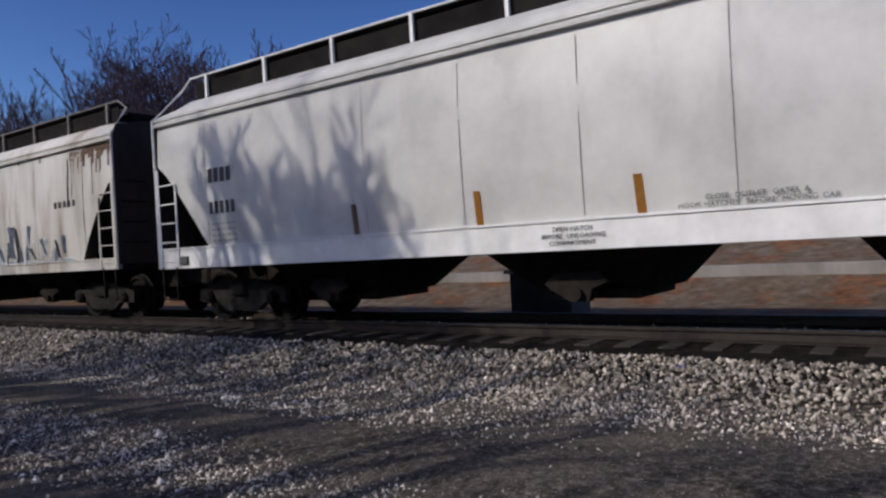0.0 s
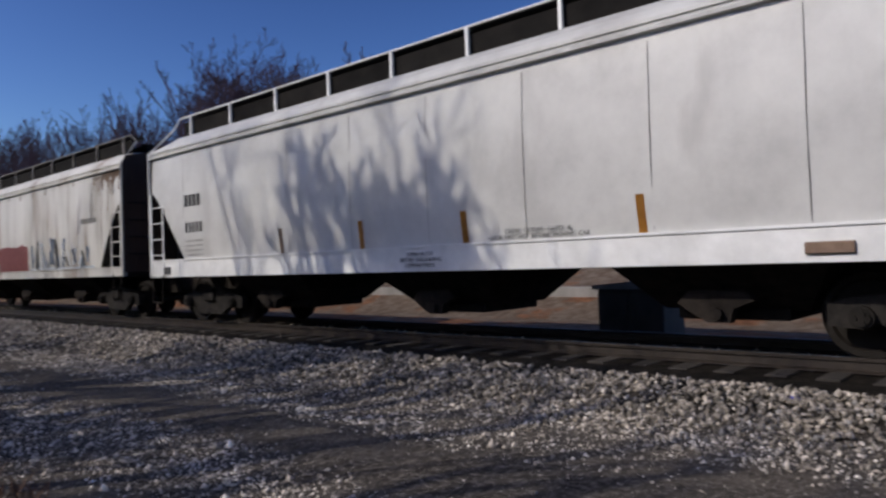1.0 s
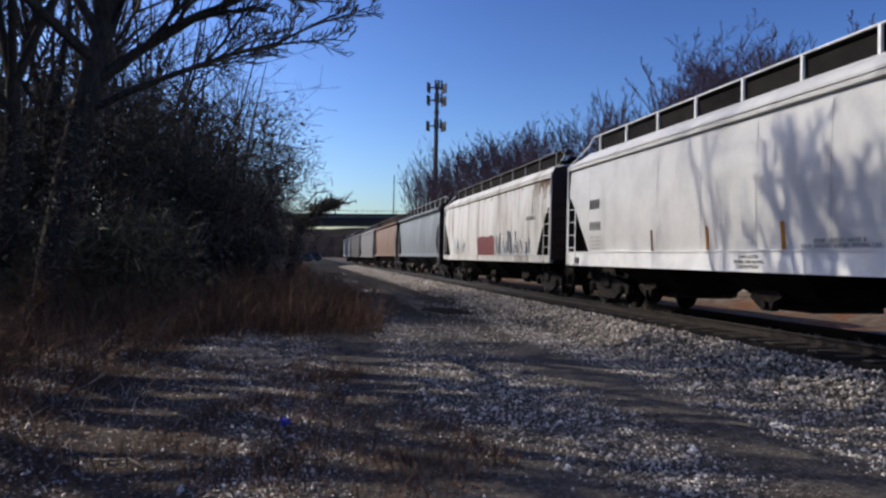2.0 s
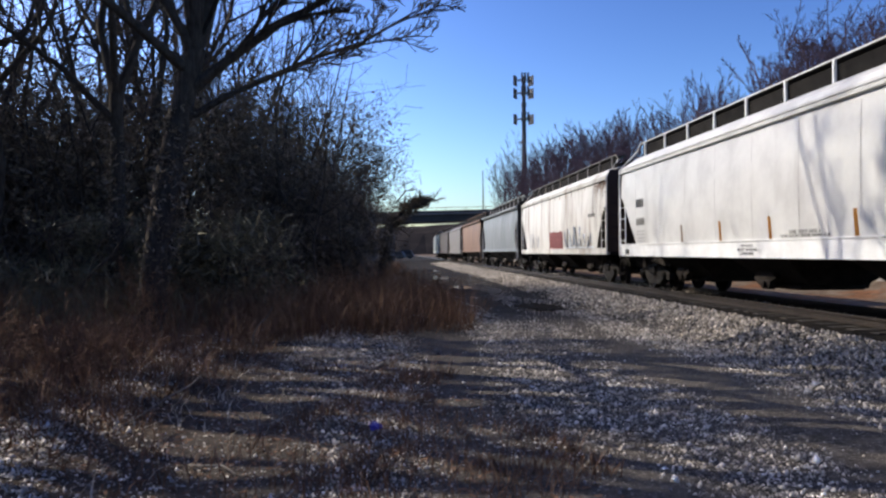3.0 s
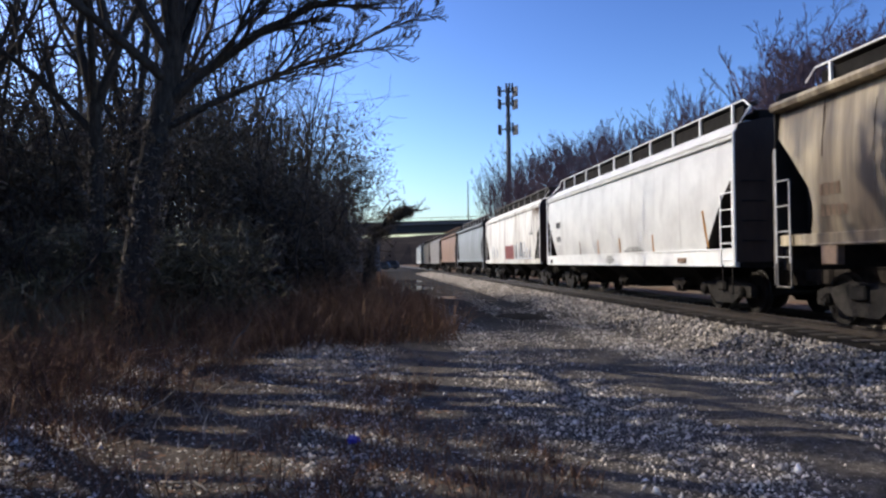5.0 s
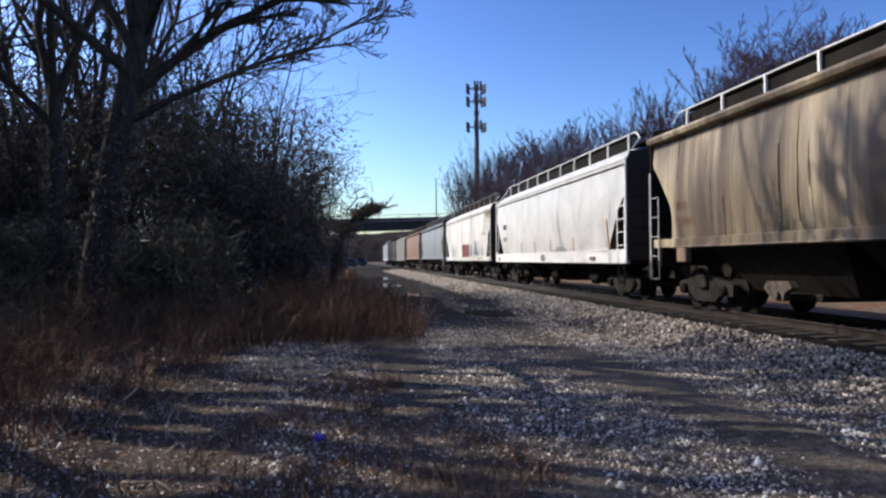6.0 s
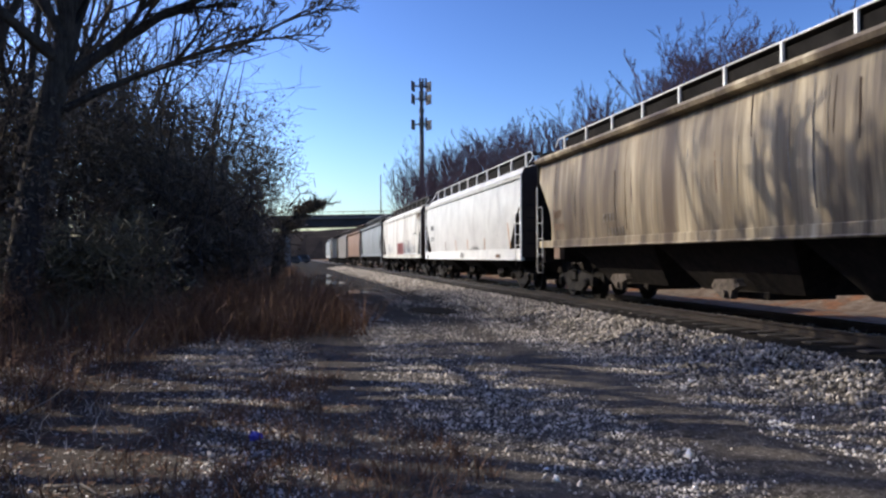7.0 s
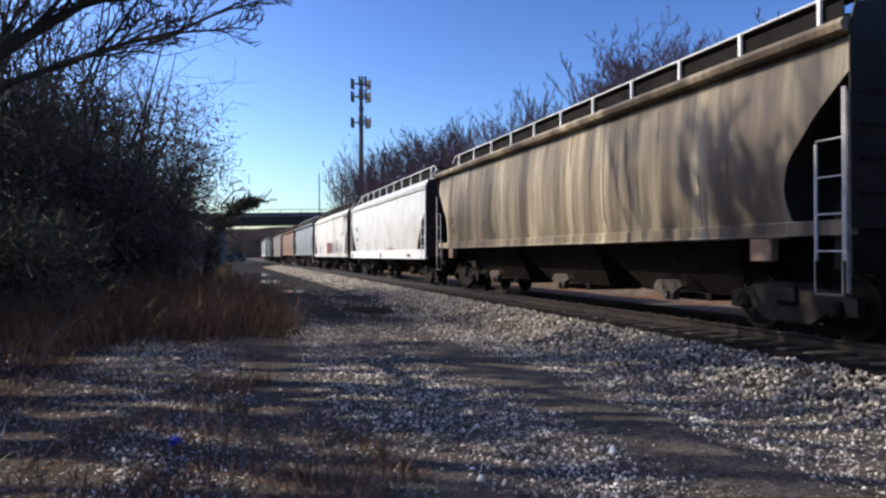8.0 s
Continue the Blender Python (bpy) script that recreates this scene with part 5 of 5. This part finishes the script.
def build_tower():
    tw = tagged(empty("cell_tower", pose(28.0, 150, 0)), "tall slim steel antenna tower with panel antennas", "tower")
    bm = bmesh.new()
    tube(bm, [(0, 0, 0), (0, 0, 12), (0, 0, 25), (0, 0, 38.0)], [0.75, 0.62, 0.5, 0.36], 12)
    part("pole", bm, M["tower_steel"], tw)
    for z, r in ((37.3, 1.9), (34.6, 1.9), (29.2, 1.9)):
        bm = bmesh.new()
        ring = [(r * math.cos(q), r * math.sin(q), z) for q in (2 * math.pi * k / 3 + 0.5 for k in range(3))]
        for p, q in zip(ring, ring[1:] + ring[:1]):
            tube(bm, [p, q], 0.07, 5)
            tube(bm, [(0, 0, z), p], 0.08, 5)
        frame_ = part("antenna_frame", bm, M["tower_steel"], tw)
        for k in range(3):
            for j in (-1, 0, 1):
                bm = bmesh.new()
                q = 2 * math.pi * k / 3 + 0.5
                p = Vector((r * math.cos(q), r * math.sin(q), z)) + Vector((-math.sin(q), math.cos(q), 0)) * 0.62 * j
                box(bm, -0.12, 0.12, -0.2, 0.2, -1.05, 1.05, 0.03)
                bmesh.ops.transform(bm, matrix=Matrix.Translation(p) @ Matrix.Rotation(q, 4, "Z"), verts=bm.verts)
                part("panel_antenna", bm, M["tower_steel"], frame_)
    bm = bmesh.new()
    box(bm, -0.5, 0.5, -0.35, 0.35, 31.6, 32.4, 0.05)
    part("radio_box", bm, M["tower_steel"], tw)
    return tw


build_tower()


def build_pole(x, y, h, r, arm):
    p = tagged(empty("utility_pole", pose(x, y, 0)), "thin distant utility pole", "pole")
    bm = bmesh.new()
    tube(bm, [(0, 0, 0), (0, 0, h)], [r, r * 0.6], 8)
    part("pole", bm, M["tower_steel"], p)
    if arm:
        bm = bmesh.new()
        box(bm, -1.1, 1.1, -0.06, 0.06, h - 0.9, h - 0.7)
        part("crossarm", bm, M["tie_wood"], p)
    return p


build_pole(19.1, 148, 18.2, 0.16, False)
build_pole(25.4, 158, 17.0, 0.2, True)


def build_hill():
    """A wooded ridge beyond the bridge."""
    bm = bmesh.new()
    n_ = 90
    rows = []
    for k in range(n_ + 1):
        x = -500 + 1100 * k / n_
        h = 23 + 7 * noise.noise((x * 0.006, 1.0, 0)) + 1.5 * noise.noise((x * 0.06, 3.0, 0))
        rows.append([bm.verts.new((x, 520 + 30 * noise.noise((x * 0.01, 5, 0)), -2)), bm.verts.new((x, 570, h * 0.7)), bm.verts.new((x, 620, h)), bm.verts.new((x, 760, -2))])
    for a_, b_ in zip(rows, rows[1:]):
        for j in range(3):
            bm.faces.new((a_[j], b_[j], b_[j + 1], a_[j + 1]))
    ob = finish("hill", bm, M["hill_wood"])
    return tagged(ob, "low dark wooded ridge in the distance", "hill", kind="structure")


build_hill()


def build_vehicle(x, y, rz, paint, label, h=1.75):
    v = tagged(empty("parked_car", pose(x, y, 0, 0, 0, rz)), label, "car", "vehicles beyond the bridge")
    bm = bmesh.new()
    prism(bm, [(-2.3, 0.35), (2.3, 0.35), (2.35, 0.75), (2.2, 0.95), (1.2, 1.02), (0.6, h), (-1.7, h), (-2.25, 1.05), (-2.35, 0.8)], "x", -0.9, 0.9)
    part("body", bm, paint, v)
    bm = bmesh.new()
    prism(bm, [(1.06, 1.06), (0.58, h - 0.08), (-1.62, h - 0.08), (-2.0, 1.08)], "x", -0.905, 0.905)
    part("window", bm, M["tyre"], v)
    for yy in (-1.4, 1.45):
        for s in (-1, 1):
            bm = bmesh.new()
            tube(bm, [(s * 0.7, yy, 0.34), (s * 0.92, yy, 0.34)], 0.34, 14)
            part("wheel", bm, M["tyre"], v)
    return v


build_vehicle(1.2, 168, 70, M["car_paint"], "dark parked car beyond the bridge")
build_vehicle(3.4, 178, 80, M["dark_paint"], "dark parked van beyond the bridge", 2.1)
build_vehicle(-0.6, 186, 95, M["car_paint"], "dark parked car in the lot beyond the bridge")

# low retaining wall beyond the track
bm = bmesh.new()
box(bm, 20.5, 20.9, -60, 70, -0.4, 0.54, 0.02)
tagged(finish("retaining_wall", bm, M["concrete"]), "low pale concrete wall beyond the track", "wall", kind="structure")

def build_cabinet(x, y, rz):
    """A low dark trackside cabinet with a pale lid, on a stub footing."""
    c = tagged(empty("trackside_cabinet", pose(x, y, float(height(x, y)), 0, 0, rz)), "dark steel trackside cabinet with a pale lid", "cabinet")
    bm = bmesh.new()
    box(bm, -0.45, 0.45, -0.7, 0.7, 0.12, 1.12, 0.02)
    part("body", bm, M["dark_paint"], c)
    bm = bmesh.new()
    prism(bm, [(-0.8, 1.12), (0.8, 1.12), (0.78, 1.2), (0.0, 1.27), (-0.78, 1.2)], "x", -0.52, 0.52)
    part("lid", bm, M["concrete"], c, "pale weathered lid")
    for sy in (-0.5, 0.5):
        bm = bmesh.new()
        box(bm, -0.4, 0.4, sy - 0.1, sy + 0.1, -0.2, 0.13)
        part("footing", bm, M["concrete"], c)
    for sy in (-0.35, 0.35):
        bm = bmesh.new()
        box(bm, -0.47, -0.45, sy - 0.32, sy + 0.32, 0.2, 1.05, 0.004)
        door = part("door", bm, M["dark_paint"], c)
        bm = bmesh.new()
        tube(bm, [(-0.5, sy * 0.3, 0.6), (-0.5, sy * 0.3, 0.74)], 0.015, 6)
        part("handle", bm, M["tower_steel"], door)
    return c


build_cabinet(13.6, 7.1, 0)

# ---------------------------------------------------------------- litter
def crumpled(name, x, y, size, label, seed):
    rng = random.Random(seed)
    bm = bmesh.new()
    bmesh.ops.create_icosphere(bm, subdivisions=2, radius=size)
    for v in bm.verts:
        v.co *= rng.uniform(0.55, 1.2)
        v.co.z *= 0.6
    ob = finish(name, bm, M["blue_plastic"])
    ob.location = (x, y, float(height(x, y)) + size * 0.35)
    return tagged(ob, label, "litter")


crumpled("plastic_wrapper", 0.41, 6.84, 0.065, "crumpled blue plastic wrapper on the gravel", 1)
crumpled("plastic_wrapper", 7.3, 2.35, 0.055, "crumpled blue plastic scrap on the ballast", 2)


def fallen_branch(p, q, r, seed):
    rng = random.Random(seed)
    bm = bmesh.new()
    a_, b_ = Vector(p), Vector(q)
    pts = [a_.lerp(b_, k / 5) + Vector((rng.gauss(0, 0.03), rng.gauss(0, 0.03), rng.gauss(0, 0.02))) for k in range(6)]
    tube(bm, pts, [r * (1 - 0.1 * k) for k in range(6)], 6)
    ob = finish("fallen_branch", bm, M["dead_wood"])
    return tagged(ob, "pale dead branch lying in the weeds", "branch")


fallen_branch((-1.35, 10.6, 0.3), (-0.95, 10.4, 0.95), 0.012, 1)
fallen_branch((-1.9, 7.2, 0.0), (-1.2, 7.9, 0.35), 0.01, 2)
fallen_branch((-0.9, 6.0, 0.02), (-0.5, 5.8, 0.04), 0.012, 3)

# single stones at the foot of the ballast
def stone_pieces():
    meshes = []
    for k in range(6):
        o = stones("stone", np.zeros(1), np.zeros(1), np.zeros(1), np.full(1, 1.0), M["stone_piece"])
        meshes.append(o.data)
        bpy.data.objects.remove(o)
    for k in range(290):
        x, y = RNG.uniform(5.8, 7.4), RNG.uniform(1.0, 9.0)
        o = new("stone", meshes[k % 6])
        s = RNG.uniform(0.022, 0.04)
        o.parent = ballast
        o.location, o.scale, o.rotation_euler = (x, y, float(height(x, y)) + s * 0.6), (s, s * RNG.uniform(0.7, 1), s * RNG.uniform(0.6, 0.9)), (RNG.uniform(0, 6), RNG.uniform(0, 6), RNG.uniform(0, 6))


stone_pieces()
motions()
